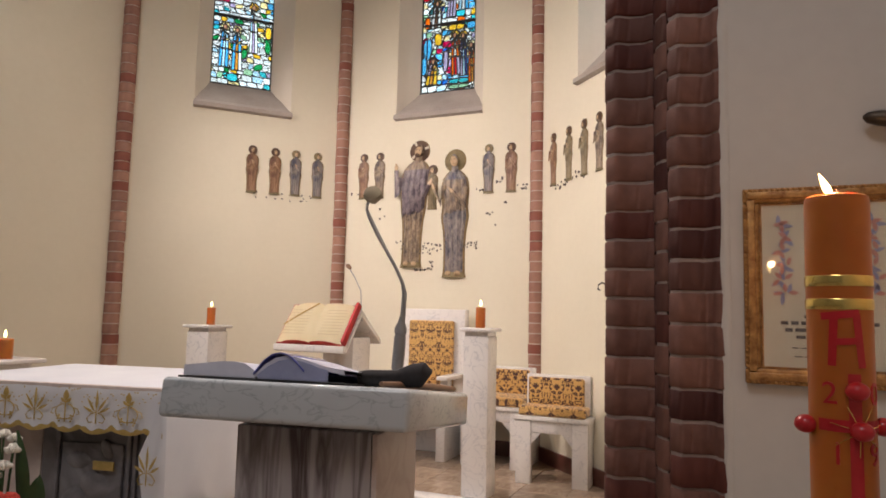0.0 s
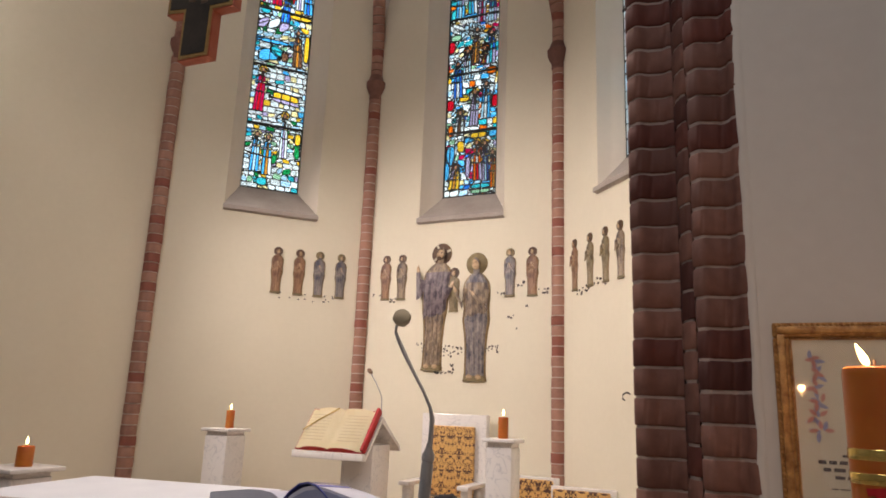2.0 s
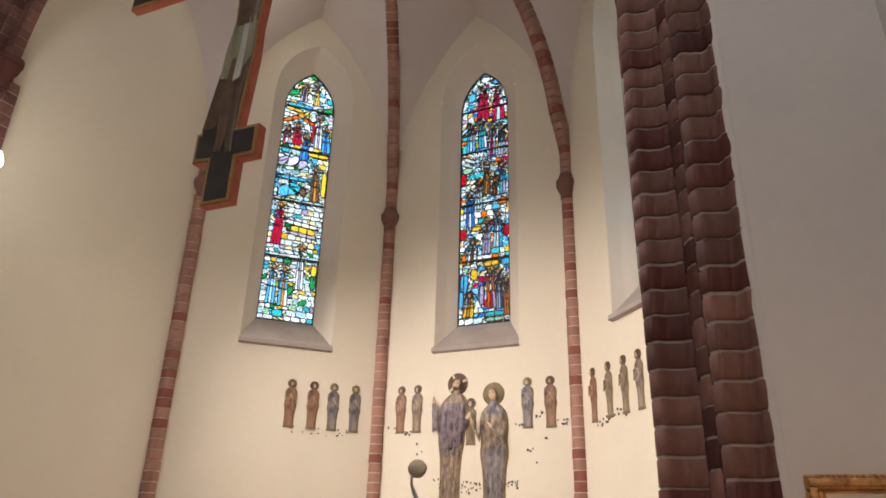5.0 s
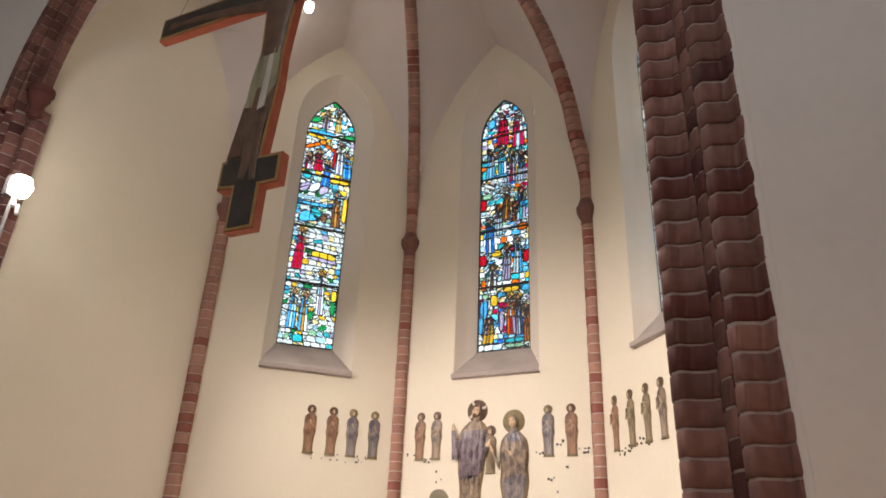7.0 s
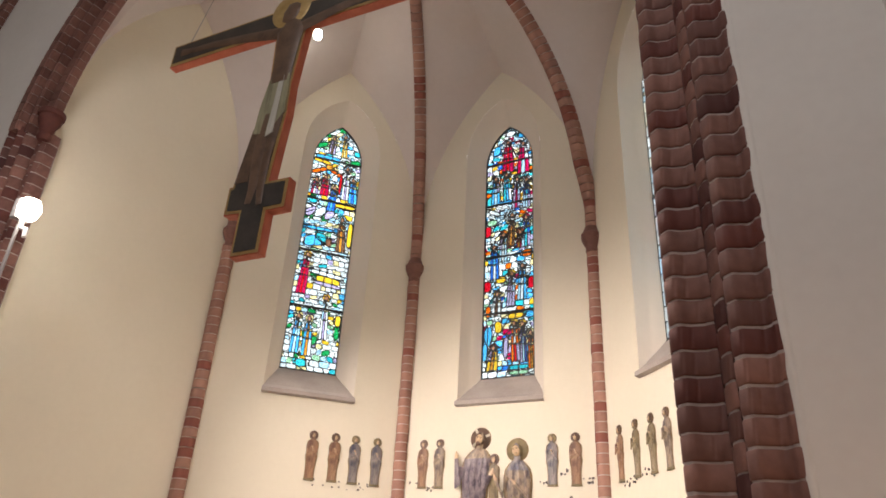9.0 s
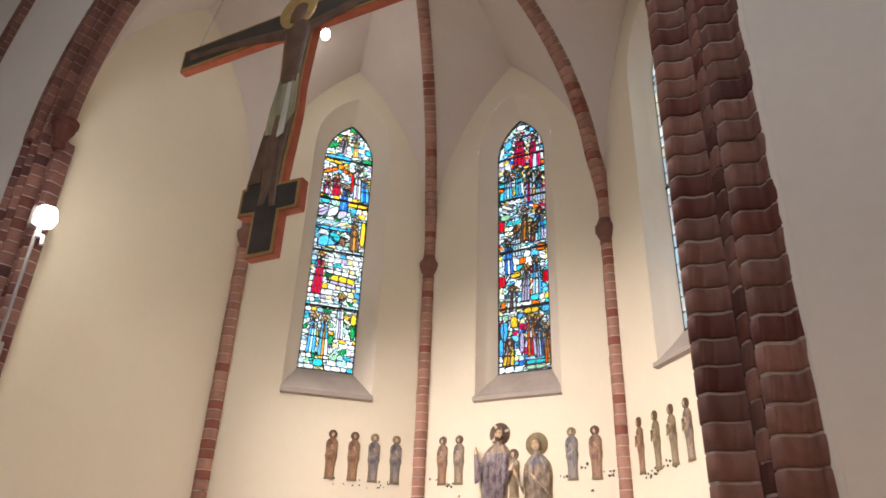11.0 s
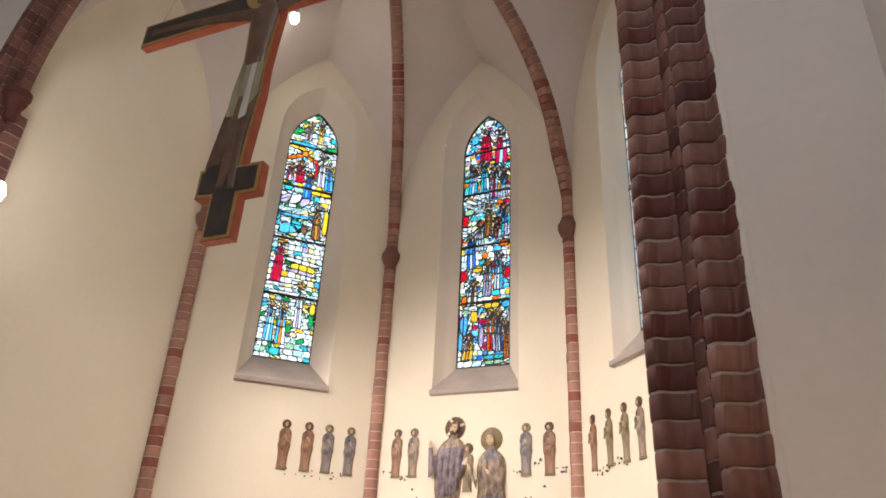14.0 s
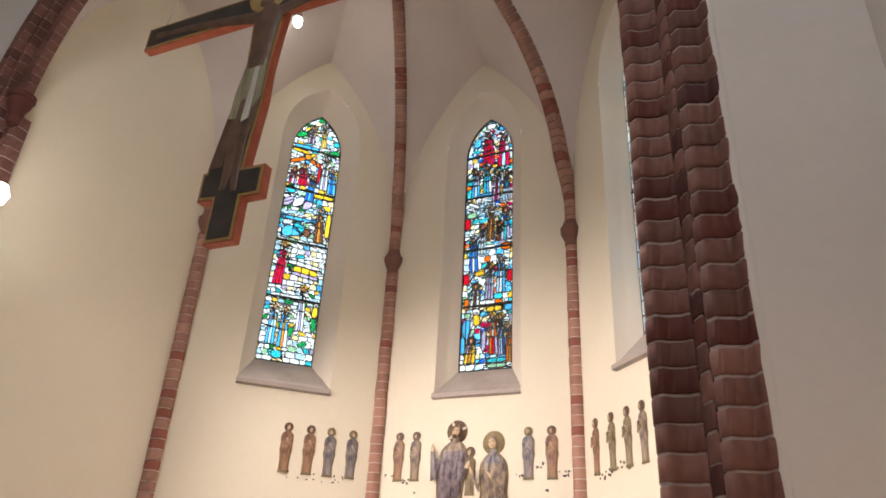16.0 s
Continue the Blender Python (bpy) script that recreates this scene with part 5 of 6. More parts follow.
for sx in (-1, 1):
    rows = []
    for j in range(2):
        rows.append([(sx * 0.262 * k / 14, 0.006 + j * 0.32, 0.012 + 0.030 * math.sin(math.pi * min(k / 14 * 1.1 + 0.08, 1)) ** 0.6 * (1 if k else 0.3)) for k in range(15)])
    pg = grid_sheet(rows)
    bmesh.ops.solidify(pg, geom=pg.faces[:], thickness=-0.016 * sx)
    part("page_block", pg, PAPER, ms, "cream open pages")
    tb = bmesh.new()
    for k in range(9):
        x0, x1 = (0.06, 0.23)
        tb = join(tb, box(min(sx * x0, sx * x1), max(sx * x0, sx * x1), 0.26 - k * 0.025, 0.264 - k * 0.025, 0.0425, 0.0432, 0))
    part("text_lines", tb, FAINT, ms, "faint lines of print")
part("ribbon", tube([(-0.26, 0.14, 0.03), (-0.15, 0.22, 0.047), (-0.03, 0.32, 0.046)], 0.005, 6), GOLD_THREAD, ms, "gold ribbon marker")
part("fore_edge", box(0.264, 0.285, 0.0, 0.335, 0.0, 0.05, 0.004), RED_COVER, ms, "red cover edge")
wm = thing("desk_microphone", pose(0, 0, 0), "thin grey gooseneck microphone on the book stand", "microphone")
part("gooseneck", tube([(-0.09, 4.42, 1.10), (-0.095, 4.42, 1.19), (-0.10, 4.42, 1.27), (-0.15, 4.42, 1.36), (-0.2, 4.42, 1.43)], 0.0035, 8), METAL, wm)
part("base", lathe([(0.012, 0), (0.012, 0.06), (0.006, 0.075)], 12, None, pose(-0.09, 4.42, 1.06)), METAL, wm)
part("head", lathe([(0.004, -0.025), (0.014, -0.015), (0.016, 0.01), (0.008, 0.022)], 12, None, pose(-0.205, 4.42, 1.44, 0, -50)), LEATHER, wm, "brown foam windshield")

# ---- altar with its cloth ----
AX0, AX1, AY0, AY1, AZ = -0.29, 0.60, 1.97, 2.62, 0.868
ALTAR_M = pose(0.6, 1.97, 0, 0, 0, 11) @ pose(-0.6, -1.97, 0)
al = thing("altar", ALTAR_M, "dark relief marble altar with pale side panels", "altar")
part("table_top", box(AX0, AX1, AY0, AY1, AZ - 0.06, AZ - 0.003, 0.008), PINK_STONE, al, "pale marble table slab")
part("front_panel", box(0.07, 0.50, AY0 + 0.09, AY0 + 0.13, -0.15, AZ - 0.062, 0.004), DARK_MARBLE, al, "dark grey marble relief panel")
part("relief_field", box(0.16, 0.40, AY0 + 0.075, AY0 + 0.088, 0.25, 0.66, 0.008), DARK_MARBLE, al, "raised dark marble field")
for x in (0.135, 0.415, 0.440, 0.470):
    part("moulding", box(x, x + 0.014, AY0 + 0.074, AY0 + 0.0885, -0.10, AZ - 0.075, 0.004), DARK_MARBLE, al, "upright marble moulding")
for k, (x, z, rx, rz) in enumerate(((0.23, 0.60, 0.05, 0.03), (0.30, 0.52, 0.06, 0.05), (0.21, 0.46, 0.04, 0.06), (0.34, 0.64, 0.04, 0.02), (0.29, 0.38, 0.07, 0.05))):
    lm = bmesh.new()
    bmesh.ops.create_icosphere(lm, subdivisions=2, radius=1, matrix=pose(x, AY0 + 0.077, z, 0, 20 * k) @ Matrix.Diagonal((rx, 0.012, rz, 1)))
    part("carved_relief", lm, DARK_MARBLE, al, "worn carved relief")
part("plaque", box(0.30, 0.38, AY0 + 0.058, AY0 + 0.064, 0.575, 0.605, 0.002), GOLD_THREAD, al, "small gold plaque")
part("side_pillar", box(0.503, 0.575, AY0 + 0.06, AY1 - 0.06, -0.15, AZ - 0.062, 0.006), LEATHER, al, "brown marble corner pillar")
part("side_panel", box(AX0 + 0.06, 0.067, AY0 + 0.09, AY0 + 0.13, -0.15, AZ - 0.062, 0.004), PINK_STONE, al, "pinkish marble panel")
part("body", box(AX0 + 0.05, 0.50, AY0 + 0.132, AY1 - 0.06, -0.15, AZ - 0.062, 0.004), DARK_MARBLE, al)
ac = thing("altar_cloth", ALTAR_M, "white linen altar cloth with gold embroidered scalloped edge", "altar cloth")
NX = 90
rows = []


def drop_edge(x):
    """Lower edge of the front fall, in scallops."""
    s = (x - AX0) / 0.118
    return 0.725 - 0.014 * abs(math.sin(math.pi * s))


xs = [AX0 - 0.006 + (AX1 - AX0 + 0.012) * i / (NX * 2) for i in range(NX * 2 + 1)]
rows.append([(x, AY1, AZ) for x in xs])
rows.append([(x, AY0 + 0.02, AZ + 0.001 * math.sin(x * 30)) for x in xs])
rows.append([(x, AY0 + 0.003, AZ - 0.005) for x in xs])
for k in range(1, 9):
    f = k / 8
    rows.append([(x, AY0 - 0.004 - 0.012 * f * (0.5 + 0.5 * math.sin(x * 23)) - 0.004 * math.sin(x * 61) * f, (AZ - 0.012) * (1 - f) + drop_edge(x) * f) for x in xs])
cl_b = grid_sheet(rows)
edge_rows = rows[-1]
part("fall", cl_b, LINEN, ac, "white linen top and front fall")
part("scallop_trim", grid_sheet([[(x, y - 0.003, z + 0.012 + 0.004 * math.sin(x * 140)) for x, y, z in edge_rows], [(x, y - 0.003, z - 0.003) for x, y, z in edge_rows]]), GOLD_THREAD, ac, "gold scalloped edging", smooth=None)
# the long fall over the altar's end
rows = []
ys = [AY0 - 0.004 + (AY1 - AY0 + 0.004) * j / 30 for j in range(31)]
for k in range(13):
    f = k / 12
    rows.append([(AX1 + 0.008 + 0.035 * f * (0.6 + 0.4 * math.sin(y * 24)), y, AZ - 0.004 - f * (0.86 - 0.05 * math.sin(y * 6))) for y in ys])
part("end_fall", grid_sheet(rows), LINEN, ac, "long white end fall")
rows = []
for k in range(9):
    f = k / 8
    rows.append([(AX1 + 0.009 + 0.02 * f * (1 - q) - q * 0.085 * f, AY0 - 0.006 - 0.022 * f * math.sin(math.pi * q) - 0.010 * q, AZ - 0.02 - f * (0.62 - 0.42 * q)) for q in [j / 8 for j in range(9)]])
part("corner_fold", grid_sheet(rows), LINEN, ac, "hanging corner fold")


def petal(bm, x, z, ang, ln, wd):
    """A flat leaf of thread lying in the x z plane."""
    b = bmesh.new()
    pts = [(0, 0), (wd, ln * 0.35), (wd * 0.8, ln * 0.7), (0, ln), (-wd * 0.8, ln * 0.7), (-wd, ln * 0.35)]
    f = [b.verts.new((px, -0.0015, pz)) for px, pz in pts]
    k = [b.verts.new((px, 0.0005, pz)) for px, pz in pts]
    b.faces.new(f)
    b.faces.new(k[::-1])
    for i in range(6):
        b.faces.new((f[i], f[(i + 1) % 6], k[(i + 1) % 6], k[i]))
    bmesh.ops.transform(b, matrix=pose(x, 0, z, 0, ang), verts=b.verts)
    return join(bm, b)


def motif(kind):
    """Wheat ears, or a lily over two scrolls with grapes, in gold thread."""
    b = None
    if kind:
        for a, ln in ((-62, 0.036), (-32, 0.046), (0, 0.060), (32, 0.046), (62, 0.036)):
            b = petal(b, 0.010 * math.sin(radians(a)), 0.010 * math.cos(radians(a)), a, ln, 0.0036)
        for sx in (-1, 1):
            b = tube([(sx * 0.004, -0.001, 0.006), (sx * 0.018, -0.001, 0.0), (sx * 0.028, -0.001, -0.012), (sx * 0.022, -0.001, -0.024), (sx * 0.010, -0.001, -0.022)], 0.0015, 5, b)
        b = tube([(0, -0.001, 0.012), (0, -0.001, -0.026)], 0.0018, 5, b)
    else:
        b = petal(b, 0, 0.034, 0, 0.034, 0.0085)
        for sx in (-1, 1):
            b = petal(b, sx * 0.002, 0.030, sx * 48, 0.020, 0.0045)
            arc_pts = [(sx * (0.004 + 0.026 * math.sin(q)), -0.001, 0.004 + 0.022 * math.cos(q)) for q in [0.1 + 0.45 * j for j in range(8)]]
            b = tube(arc_pts, 0.0017, 5, b)
            b = tube([(sx * 0.026, -0.001, 0.016), (sx * 0.040, -0.001, 0.012), (sx * 0.044, -0.001, -0.002), (sx * 0.036, -0.001, -0.004)], 0.0014, 5, b)
            for gx, gz in ((0.018, -0.008), (0.025, -0.010), (0.015, -0.016), (0.022, -0.018), (0.018, -0.025)):
                b = petal(b, sx * gx, gz - 0.003, 0, 0.0065, 0.003)
        b = tube([(0, -0.001, 0.034), (0, -0.001, -0.026)], 0.0018, 5, b)
    return mesh_of("embroidery", b, GOLD_THREAD)


mot = [motif(0), motif(1)]
for i in range(14):
    x = AX0 + 0.059 + i * 0.118
    if x < AX1 - 0.03:
        part("embroidery", mot[i % 2], None, ac, m=pose(x, AY0 - 0.0165, 0.772) @ Matrix.Diagonal((1.22, 1, 1.12, 1)))
part("embroidery", mot[1], None, ac, m=pose(AX1 - 0.022, AY0 - 0.046, 0.60) @ Matrix.Diagonal((1.1, 1, 1.25, 1)))
dots = None
rr = random.Random(8)
for i in range(90):
    x = AX0 + 0.02 + i * 0.0098
    if x < AX1 - 0.01:
        dots = petal(dots, x, rr.uniform(0.80, 0.852), rr.uniform(0, 90), 0.006, 0.002)
bmesh.ops.translate(dots, vec=(0, AY0 - 0.014, 0), verts=dots.verts)
part("thread_dots", dots, GOLD_THREAD, ac, "small embroidered gold dots", smooth=None)["kind"] = "stuff"

# ---- flowers beside the altar ----
fw = thing("flower_arrangement", pose(0.165, 1.75, 0), "white and red flowers with dark leaves in a white vase", "flowers")
part("vase", lathe([(0.07, -0.15), (0.05, -0.1), (0.09, 0.15), (0.10, 0.32), (0.06, 0.42), (0.07, 0.46)], 24), WHITE_MARBLE, fw, "white vase")


def blossom(r, petals, seed):
    rr = random.Random(seed)
    b = bmesh.new()
    for k in range(petals):
        a, e = rr.uniform(0, 360), rr.uniform(10, 85)
        q = bmesh.new()
        bmesh.ops.create_uvsphere(q, u_segments=8, v_segments=5, radius=1, matrix=pose(0, 0, 0, 0, 90 - e, a) @ Matrix.Translation((0, 0, r * 0.55)) @ Matrix.Diagonal((r * 0.34, r * 0.12, r * 0.5, 1)))
        b = join(b, q)
    return b


def leaf(ln, wd):
    return grid_sheet([[(sx * wd * math.sin(math.pi * (0.04 + 0.96 * k / 10)) ** 0.8, -0.10 * ln * (k / 10) ** 2 + abs(sx) * 0.2 * wd, ln * k / 10) for k in range(11)] for sx in (-1, -0.5, 0, 0.5, 1)])


for k, (x, y, z, r) in enumerate([(-0.03, -0.02, 0.655, 0.026), (0.035, 0.0, 0.665, 0.026), (0.0, 0.03, 0.69, 0.024), (0.03, -0.02, 0.615, 0.026), (-0.05, 0.0, 0.61, 0.026), (0.0, -0.03, 0.585, 0.024), (-0.04, 0.02, 0.70, 0.024)]):
    part("blossom", blossom(r, 26, k), PETAL, fw, "white blossom", m=pose(x, y, z))
    part("stem", tube([(x, y, z), (x * 0.4, y * 0.4, 0.42)], 0.003, 6), LEAF, fw)
for k, (x, y, z) in enumerate([(0.03, -0.05, 0.52), (-0.05, -0.05, 0.51), (0.075, -0.03, 0.515)]):
    part("blossom", blossom(0.036, 30, 40 + k), PETAL_RED, fw, "red blossom", m=pose(x, y, z))
for k, (x, a, t, ln) in enumerate([(0.055, 0, -2, 0.30), (0.08, 20, 14, 0.17), (-0.06, 180, 10, 0.28)]):
    part("leaf", leaf(ln, 0.034), LEAF, fw, "dark green leaf", m=pose(x, 0.03, 0.43, 0, t, a))
for k in range(9):
    a = radians(20 * k - 60)
    part("grass_blade", tube([(0.03, -0.03, 0.46), (0.05 + 0.03 * math.sin(a), -0.05, 0.51), (0.08 + 0.08 * math.sin(a), -0.06, 0.52 + 0.02 * math.cos(a * 2))], [0.0015, 0.0012, 0.0005], 5), OLIVE, fw, "pale grass blade")

# ---- lectern in front, with book, case and microphone ----
LT = Matrix.Translation((1.175, 1.79, 0)) @ pose(0, 0, 0, 0, 0, 9.1)
lt = thing("ambo", LT, "grey veined marble ambo with a thick sloping top", "lectern")
TILT_L = -6.9
top_m = pose(0, 0, 0.935, TILT_L)
part("top_slab", box(-0.366, 0.364, 0, 0.74, -0.11, 0, 0.015, seg=4), GREY_MARBLE, lt, "thick rounded grey marble slab", m=top_m)
part("pedestal", box(-0.18, 0.228, 0.10, 0.48, -0.15, 0.80, 0.006), VEIN_MARBLE, lt, "brown-veined marble pedestal")
# Thin paler slab: the light on the pedestal's right side, put into colour.
part("lit_side", box(0.230, 0.246, 0.10, 0.48, -0.15, 0.795, 0.003), PINK_STONE, lt, "side of the pedestal, coloured paler for the light on it")

bk = thing("binder", LT @ top_m, "open binder with bluish pages and plastic film on the ambo", "book")
part("cover", box(-0.335, 0.17, 0.03, 0.30, 0.001, 0.007, 0.002), BLACK, bk, "black binder cover")


def page_stack(x0, x1, hs, y0, y1, th):
    n = len(hs) - 1
    rows = []
    for y in (y0, y1):
        rows.append([(x0 + (x1 - x0) * k / n, y, hs[k] + 0.008) for k in range(n + 1)])
    for y in (y1, y0):
        rows.append([(x0 + (x1 - x0) * k / n, y, 0.0075 + max(hs[k] - th, 0)) for k in range(n + 1)])
    rows.append(rows[0])
    return grid_sheet(rows)


part("page_block", page_stack(-0.325, -0.10, [0.028, 0.032, 0.036, 0.040, 0.043, 0.043, 0.038, 0.02], 0.04, 0.285, 0.05), PALE_PAGE, bk, "stack of bluish pages")
part("loose_page", page_stack(-0.10, 0.165, [0.010, 0.040, 0.058, 0.065, 0.062, 0.056, 0.048, 0.041, 0.036, 0.032], 0.04, 0.285, 0.012), PALE_PAGE, bk, "curling bluish page")
part("film", page_stack(-0.102, 0.05, [0.014, 0.048, 0.068, 0.074, 0.068, 0.05, 0.026], 0.033, 0.283, 0.004), BLUE_FILM, bk, "glossy blue film sleeve")
part("film", page_stack(-0.09, 0.12, [0.01, 0.034, 0.050, 0.056, 0.053, 0.046, 0.036, 0.03], 0.036, 0.283, 0.08), INK_BLUE, bk, "dark inner sleeves")

cs = thing("black_case", LT @ top_m, "soft black cloth case lying on the ambo", "case")
part("body", tube([(0.15, 0.20, 0.024), (0.18, 0.20, 0.026), (0.26, 0.205, 0.028), (0.31, 0.21, 0.04), (0.335, 0.21, 0.042), (0.35, 0.215, 0.032)], [0.022, 0.024, 0.025, 0.034, 0.037, 0.027], 18), BLACK_CLOTH, cs)
st = thing("leather_strap", LT @ top_m, "brown leather strap lying along the ambo edge", "strap")
part("strap", tube([(0.25, 0.10, 0.010), (0.29, 0.22, 0.012), (0.325, 0.40, 0.012), (0.345, 0.58, 0.010)], [0.007, 0.010, 0.011, 0.008], 10), LEATHER, st)

mc = thing("gooseneck_microphone", pose(0, 0, 0), "grey gooseneck microphone standing on the ambo", "microphone")
part("base", lathe([(0.022, 0.0), (0.022, 0.03), (0.0165, 0.034), (0.0165, 0.07), (0.0185, 0.073), (0.0185, 0.168), (0.0165, 0.171), (0.0165, 0.178), (0.0195, 0.181), (0.0195, 0.196), (0.012, 0.212), (0.0075, 0.232)], 24), METAL, mc, "grey cylindrical base", m=pose(1.338, 2.15, 0.885, 0, 4))
part("gooseneck", tube([(1.356, 2.15, 1.10), (1.360, 2.15, 1.187), (1.352, 2.15, 1.22), (1.327, 2.15, 1.268), (1.29, 2.15, 1.325), (1.259, 2.15, 1.375), (1.228, 2.15, 1.43), (1.217, 2.15, 1.455), (1.218, 2.15, 1.472), (1.228, 2.15, 1.487)],
                       [0.008, 0.008, 0.0055, 0.005, 0.005, 0.0065, 0.0065, 0.0045, 0.0045, 0.0045], 12), METAL, mc, "bent grey neck")
part("head", lathe([(0.006, -0.030), (0.013, -0.026), (0.017, -0.014), (0.026, -0.006), (0.030, 0.006), (0.027, 0.016), (0.014, 0.022)], 24), surface("brown_foam", (0.28, 0.24, 0.16), (0.36, 0.31, 0.22), 0.9, fine=300, bump=0.6), mc, "brown-grey foam windshield", m=pose(1.243, 2.14, 1.497, 55, 30, 0))

# ---- nave side: paschal candle, framed certificate, wall ornament ----
PX, PY, PR, PT = 2.434, 1.35, 0.0412, 1.308
pc = thing("paschal_candle", pose(PX, PY, 0), "thick amber paschal candle with gold bands and red wax marks", "candle")
part("wax", lathe([(PR, 0.55), (PR, PT - 0.012), (PR * 0.97, PT - 0.003), (PR * 0.88, PT), (PR * 0.72, PT - 0.003), (PR * 0.3, PT - 0.012), (0.002, PT - 0.014)], 48), WAX, pc, "amber wax shaft")
for z in (1.187, 1.155):
    part("gold_band", lathe([(PR + 0.0006, z - 0.0075), (PR + 0.0014, z - 0.006), (PR + 0.0014, z + 0.006), (PR + 0.0006, z + 0.0075)], 48), GOLD_BAND, pc, "gold foil band")
part("wick", tube([(0, 0, PT - 0.014), (0.002, 0, PT + 0.010)], 0.002, 6), INK, pc)
part("flame", flame_mesh(0.036), None, pc, "yellow candle flame", m=pose(-0.006, 0, PT + 0.001, 0, -24) @ Matrix.Diagonal((0.8, 0.8, 1, 1)))
lamp("candle_flame", "POINT", pose(PX - 0.006, PY, PT + 0.035), 2.8, (1.0, 0.52, 0.24), 0.012)
FACE = math.degrees(math.atan2(2.30 - PX, -(0.25 - PY)))   # side turned to the nave


def wrap(b, lift):
    """Bend a flat mesh in the x z plane round the candle."""
    for v in b.verts:
        a = v.co.x / PR
        r = PR + lift + (-v.co.y)
        v.co = Vector((r * math.sin(a), -r * math.cos(a), v.co.z))
    return b


def letters(text, size):
    cu = bpy.data.curves.new("letters", "FONT")
    cu.body, cu.size, cu.align_x, cu.align_y, cu.extrude = text, size, "CENTER", "CENTER", 0.0006
    ob = bpy.data.objects.new("letters", cu)
    b = bmesh.new()
    me = ob.to_mesh()
    b.from_mesh(me)
    ob.to_mesh_clear()
    bpy.data.objects.remove(ob)
    bmesh.ops.transform(b, matrix=pose(0, 0, 0, 90), verts=b.verts)
    return b


yaw = pose(0, 0, 0, 0, 0, -FACE + 8)
for tx, sz, x, z in (("2", 0.042, -0.030, 1.034), ("0", 0.042, 0.032, 1.034), ("1", 0.042, -0.022, 0.955), ("9", 0.042, 0.028, 0.955)):
    b = letters(tx, sz)
    bmesh.ops.translate(b, vec=(x, 0, z), verts=b.verts)
    part("wax_letter", wrap(b, 0.0006), RED_WAX, pc, "red wax sign", smooth=None, m=yaw)
sign = bmesh.new()
for (xa, za), (xb, zb), w in (((-0.016, 1.072), (-0.012, 1.142), 0.005), ((0.020, 1.070), (0.014, 1.142), 0.005), ((-0.028, 1.138), (0.018, 1.143), 0.005), ((-0.014, 1.104), (0.017, 1.106), 0.0045)):
    d = Vector((xb - xa, zb - za)).normalized() * w
    sign = join(sign, grid_sheet([[(xa + (xb - xa) * k / 8 - s * d.y, -0.0012, za + (zb - za) * k / 8 + s * d.x) for k in range(9)] for s in (-1, 1)]))
bmesh.ops.translate(sign, vec=(-0.010, 0, 0), verts=sign.verts)
part("wax_letter", wrap(sign, 0.0006), RED_WAX, pc, "red wax letter A", m=yaw)
for x0, x1, z0, z1 in ((-0.008, 0.008, 0.86, 1.062), (-0.045, 0.045, 0.985, 1.001)):
    b = bmesh.new()
    b = join(b, grid_sheet([[(x0 + (x1 - x0) * k / 16, -0.0014, z) for k in range(17)] for z in (z0, z1)]))
    part("wax_cross_bar", wrap(b, 0.0), RED_WAX, pc, "red wax cross bar", m=yaw)
for x, z in ((0.0, 1.040), (0.004, 0.988), (-0.062, 0.990), (0.058, 0.990), (0.0, 0.89)):
    a = x / PR
    p = Vector(((PR + 0.008) * math.sin(a), -(PR + 0.008) * math.cos(a), z))
    part("wax_grain", lathe([(0.0145 * math.sin(math.pi * q / 12) + 0.0002, -0.0125 * math.cos(math.pi * q / 12)) for q in range(13)], 20), RED_WAX, pc, "round red wax grain", m=yaw @ Matrix.Translation(p))
for k in range(7):
    a = radians(51 * k + 12)
    ry = bmesh.new()
    ry = tube([(0.004 + q * 0.034 * math.cos(a), -0.004, 0.988 + q * 0.034 * math.sin(a)) for q in (0.3, 0.65, 1.0)], 0.0006, 5, ry)
    part("gold_ray", wrap(ry, 0.0), GOLD_BAND, pc, "thin gold ray", m=yaw)
ps = thing("paschal_stand", pose(PX, PY, 0), "dark metal stand holding the paschal candle", "candle stand")
part("column", lathe([(0.14, -0.15), (0.14, -0.13), (0.03, -0.09), (0.022, 0.3), (0.03, 0.45), (0.06, 0.53), (0.065, 0.55), (0.03, 0.55)], 28), BRONZE, ps)

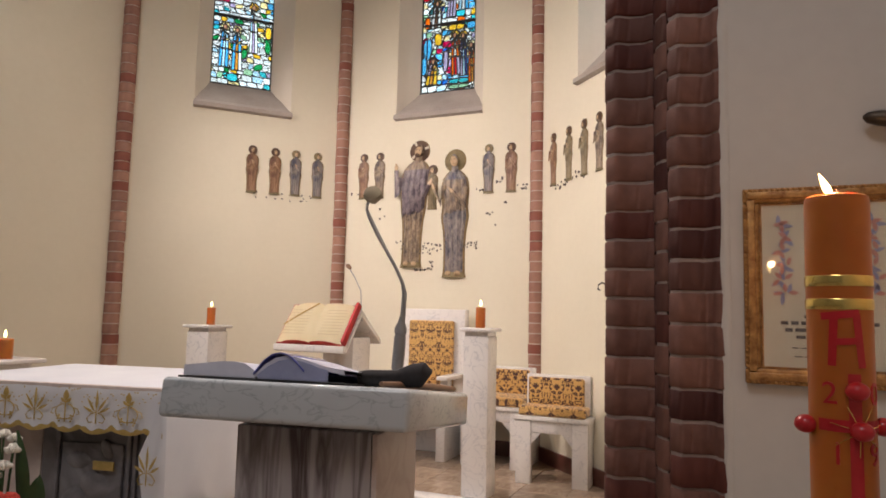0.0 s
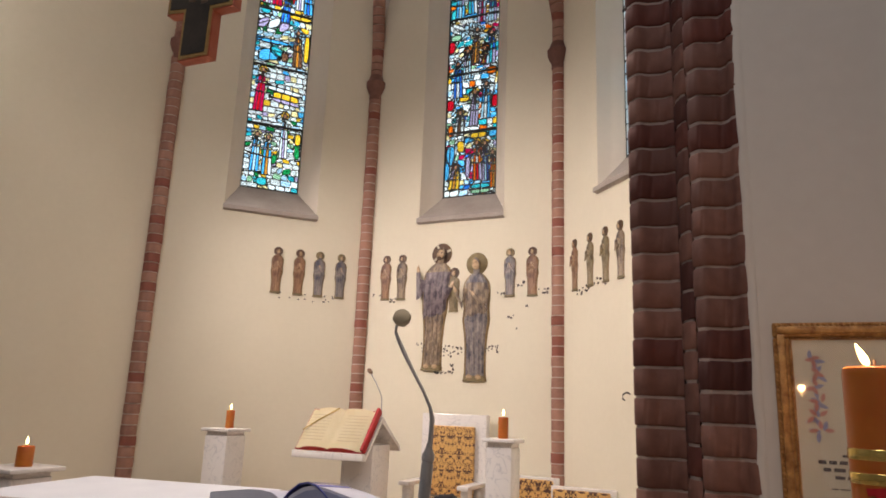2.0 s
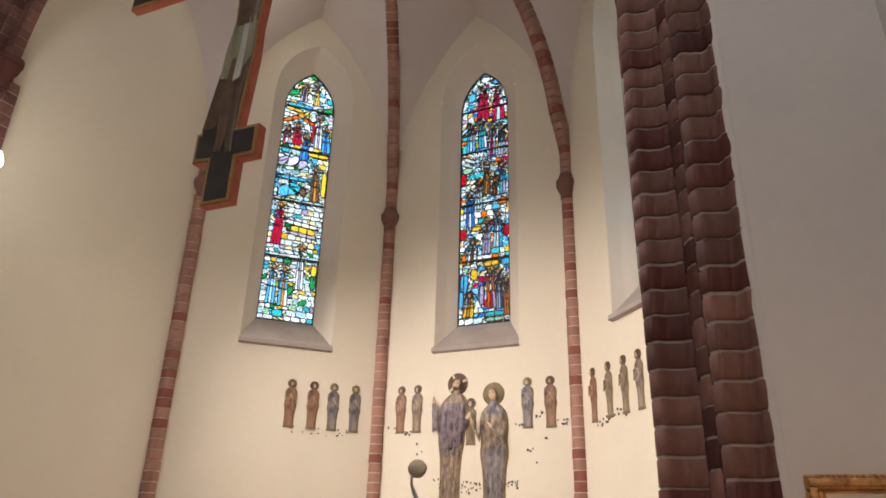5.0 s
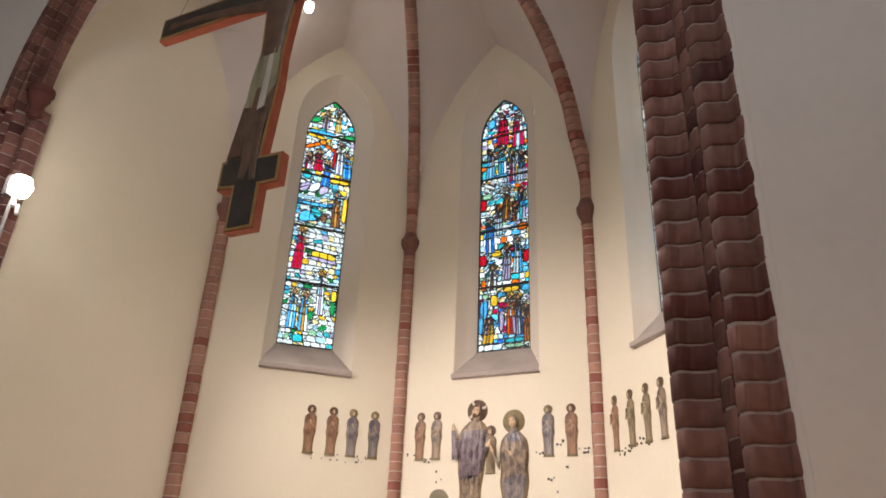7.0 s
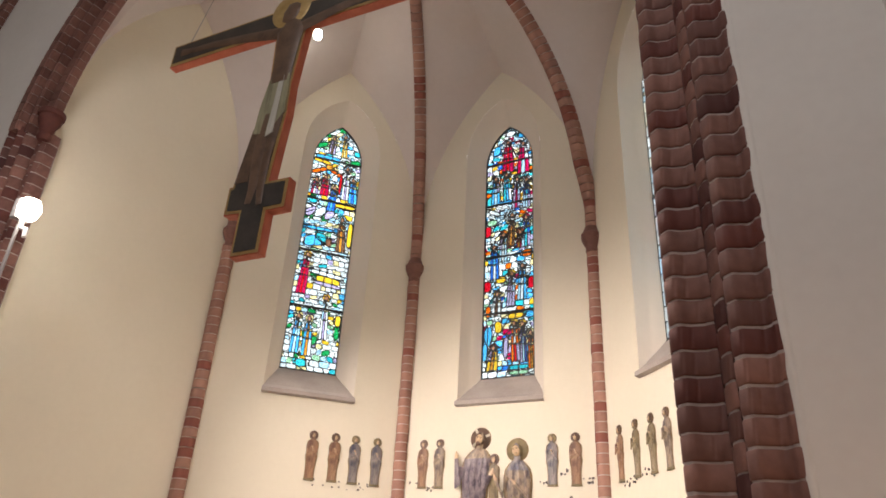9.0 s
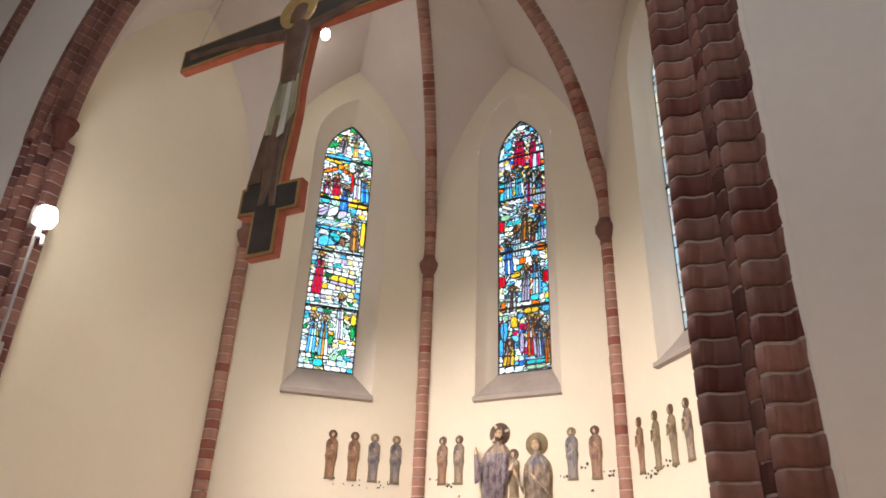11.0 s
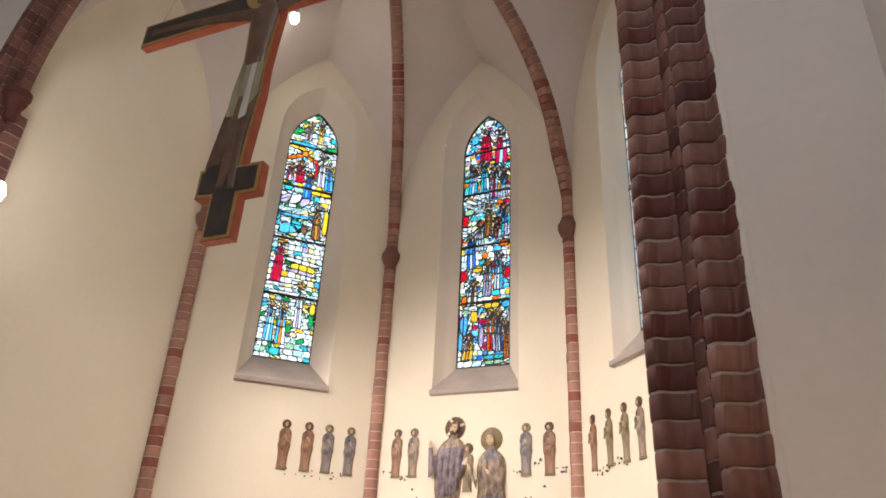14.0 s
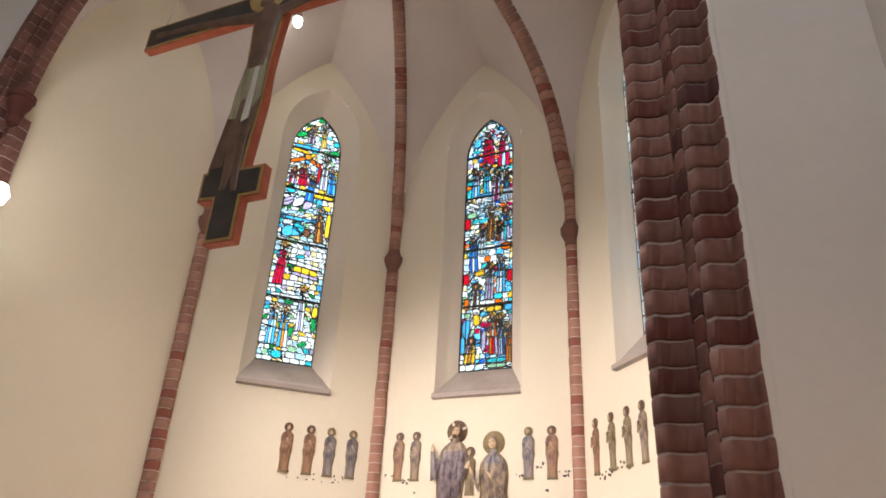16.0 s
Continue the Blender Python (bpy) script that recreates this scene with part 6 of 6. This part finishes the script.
FX0, FX1, FZ0, FZ1, FY = 2.322, 2.715, 0.966, 1.480, ARCH_Y
fr = thing("framed_certificate", pose(0, 0, 0), "framed certificate in an ornate worn gilt frame", "picture")
fw_ = 0.040
for x0, x1, z0, z1 in ((FX0, FX1, FZ1 - fw_, FZ1), (FX0, FX1, FZ0, FZ0 + fw_), (FX0, FX0 + fw_, FZ0 + fw_, FZ1 - fw_), (FX1 - fw_, FX1, FZ0 + fw_, FZ1 - fw_)):
    b = box(x0, x1, FY - 0.022, FY, z0, z1, 0.007, seg=3)
    b = box(x0 + 0.010, x1 - 0.010, FY - 0.031, FY - 0.02, z0 + (0.010 if x1 - x0 > 0.1 else -0.008), z1 - (0.010 if x1 - x0 > 0.1 else -0.008), 0.004, b)
    part("frame_rail", b, GILT, fr, "ornate gilt rail")
    beads = bmesh.new()
    n = int(max(x1 - x0, z1 - z0) / 0.013)
    for k in range(n):
        f = (k + 0.5) / n
        c = (x0 + (x1 - x0) * f, FY - 0.026, FZ1 - 0.006 if z0 > 1.2 else FZ0 + 0.006) if x1 - x0 > 0.1 else ((x0 if x0 < 2.5 else x1) + (0.006 if x0 < 2.5 else -0.006), FY - 0.026, z0 + (z1 - z0) * f)
        q = bmesh.new()
        bmesh.ops.create_icosphere(q, subdivisions=1, radius=0.0055, matrix=Matrix.Translation(c) @ pose(0, 0, 0, 0, 45) @ Matrix.Diagonal((1.25, 0.7, 0.8, 1)))
        beads = join(beads, q)
    part("carved_beads", beads, GILT, fr, "carved leaf beading")["kind"] = "stuff"
part("inner_lip", upright([(FX0 + fw_ - 0.002, FZ0 + fw_ - 0.002), (FX1 - fw_ + 0.002, FZ0 + fw_ - 0.002), (FX1 - fw_ + 0.002, FZ1 - fw_ + 0.002), (FX0 + fw_ - 0.002, FZ1 - fw_ + 0.002)], FY - 0.010, FY - 0.001), GILT, fr, "bright gilt inner lip", smooth=None)
part("sheet", box(FX0 + fw_ + 0.006, FX1 - fw_ - 0.006, FY - 0.0115, FY - 0.009, FZ0 + fw_ + 0.006, FZ1 - fw_ - 0.006, 0), CERT, fr, "ivory certificate sheet")
PANE = nodes("clear_glass")[0]
PANE.node_tree.nodes["Principled BSDF"].inputs["Transmission Weight"].default_value = 1.0
PANE.node_tree.nodes["Principled BSDF"].inputs["Roughness"].default_value = 0.02
PANE.node_tree.nodes["Principled BSDF"].inputs["IOR"].default_value = 1.45
part("glass_pane", box(FX0 + fw_, FX1 - fw_, FY - 0.0165, FY - 0.0145, FZ0 + fw_, FZ1 - fw_, 0), PANE, fr, "clear glass", smooth=None).visible_shadow = False
CX = (FX0 + FX1) / 2
for z, w, h in ((1.165, 0.05, 0.008), (1.143, 0.11, 0.007), (1.126, 0.22, 0.009), (1.108, 0.20, 0.009), (1.090, 0.15, 0.008), (1.062, 0.17, 0.003), (1.040, 0.16, 0.003)):
    x = CX - w / 2
    rr = random.Random(int(z * 1000))
    while x < CX + w / 2:
        wd = rr.uniform(0.012, 0.034)
        part("writing", box(x, min(x + wd, CX + w / 2), FY - 0.0125, FY - 0.0116, z - h / 2, z + h / 2, 0), INK, fr, smooth=None)
        x += wd + 0.006
for sx in (-1, 1):
    for k, z in enumerate((1.38, 1.345, 1.31, 1.27, 1.235, 1.20)):
        for kk, mt in ((0, INK_BLUE), (1, INK_RED)):
            b = None
            for j in range(3):
                b = petal(b, 0.006 * (j - 1), 0.004 * kk, kk * 75 + j * 95 + 37 * k, 0.030 - 0.005 * kk, 0.0056)
            bmesh.ops.translate(b, vec=(CX + sx * (0.105 - 0.008 * (k % 2)), FY - 0.0118 - 0.0009 * kk, z), verts=b.verts)
            part("border_flower", b, mt, fr, "painted border flower", smooth=None)

wo = thing("wall_ornament", pose(2.69, ARCH_Y, 1.648), "dark bronze pointed wall ornament", "ornament")
b = tube([(-0.085, -0.03, 0.002), (-0.075, -0.03, 0.0), (-0.05, -0.032, -0.004), (0.0, -0.03, -0.012), (0.05, -0.03, -0.02)], [0.004, 0.014, 0.02, 0.022, 0.02], 12)
part("arm", b, BRONZE, wo)
part("mount", tube([(0.0, -0.03, -0.012), (0.0, 0.0, -0.012)], 0.01, 8), BRONZE, wo)

hk = thing("wall_hook", M_R, "small black iron hook on the apse wall", "hook")
part("hook", tube([(0.020, 0.000, 1.340), (0.020, -0.024, 1.350), (0.002, -0.040, 1.335), (-0.004, -0.040, 1.310), (0.011, -0.032, 1.300)], 0.005, 8), BLACK, hk)
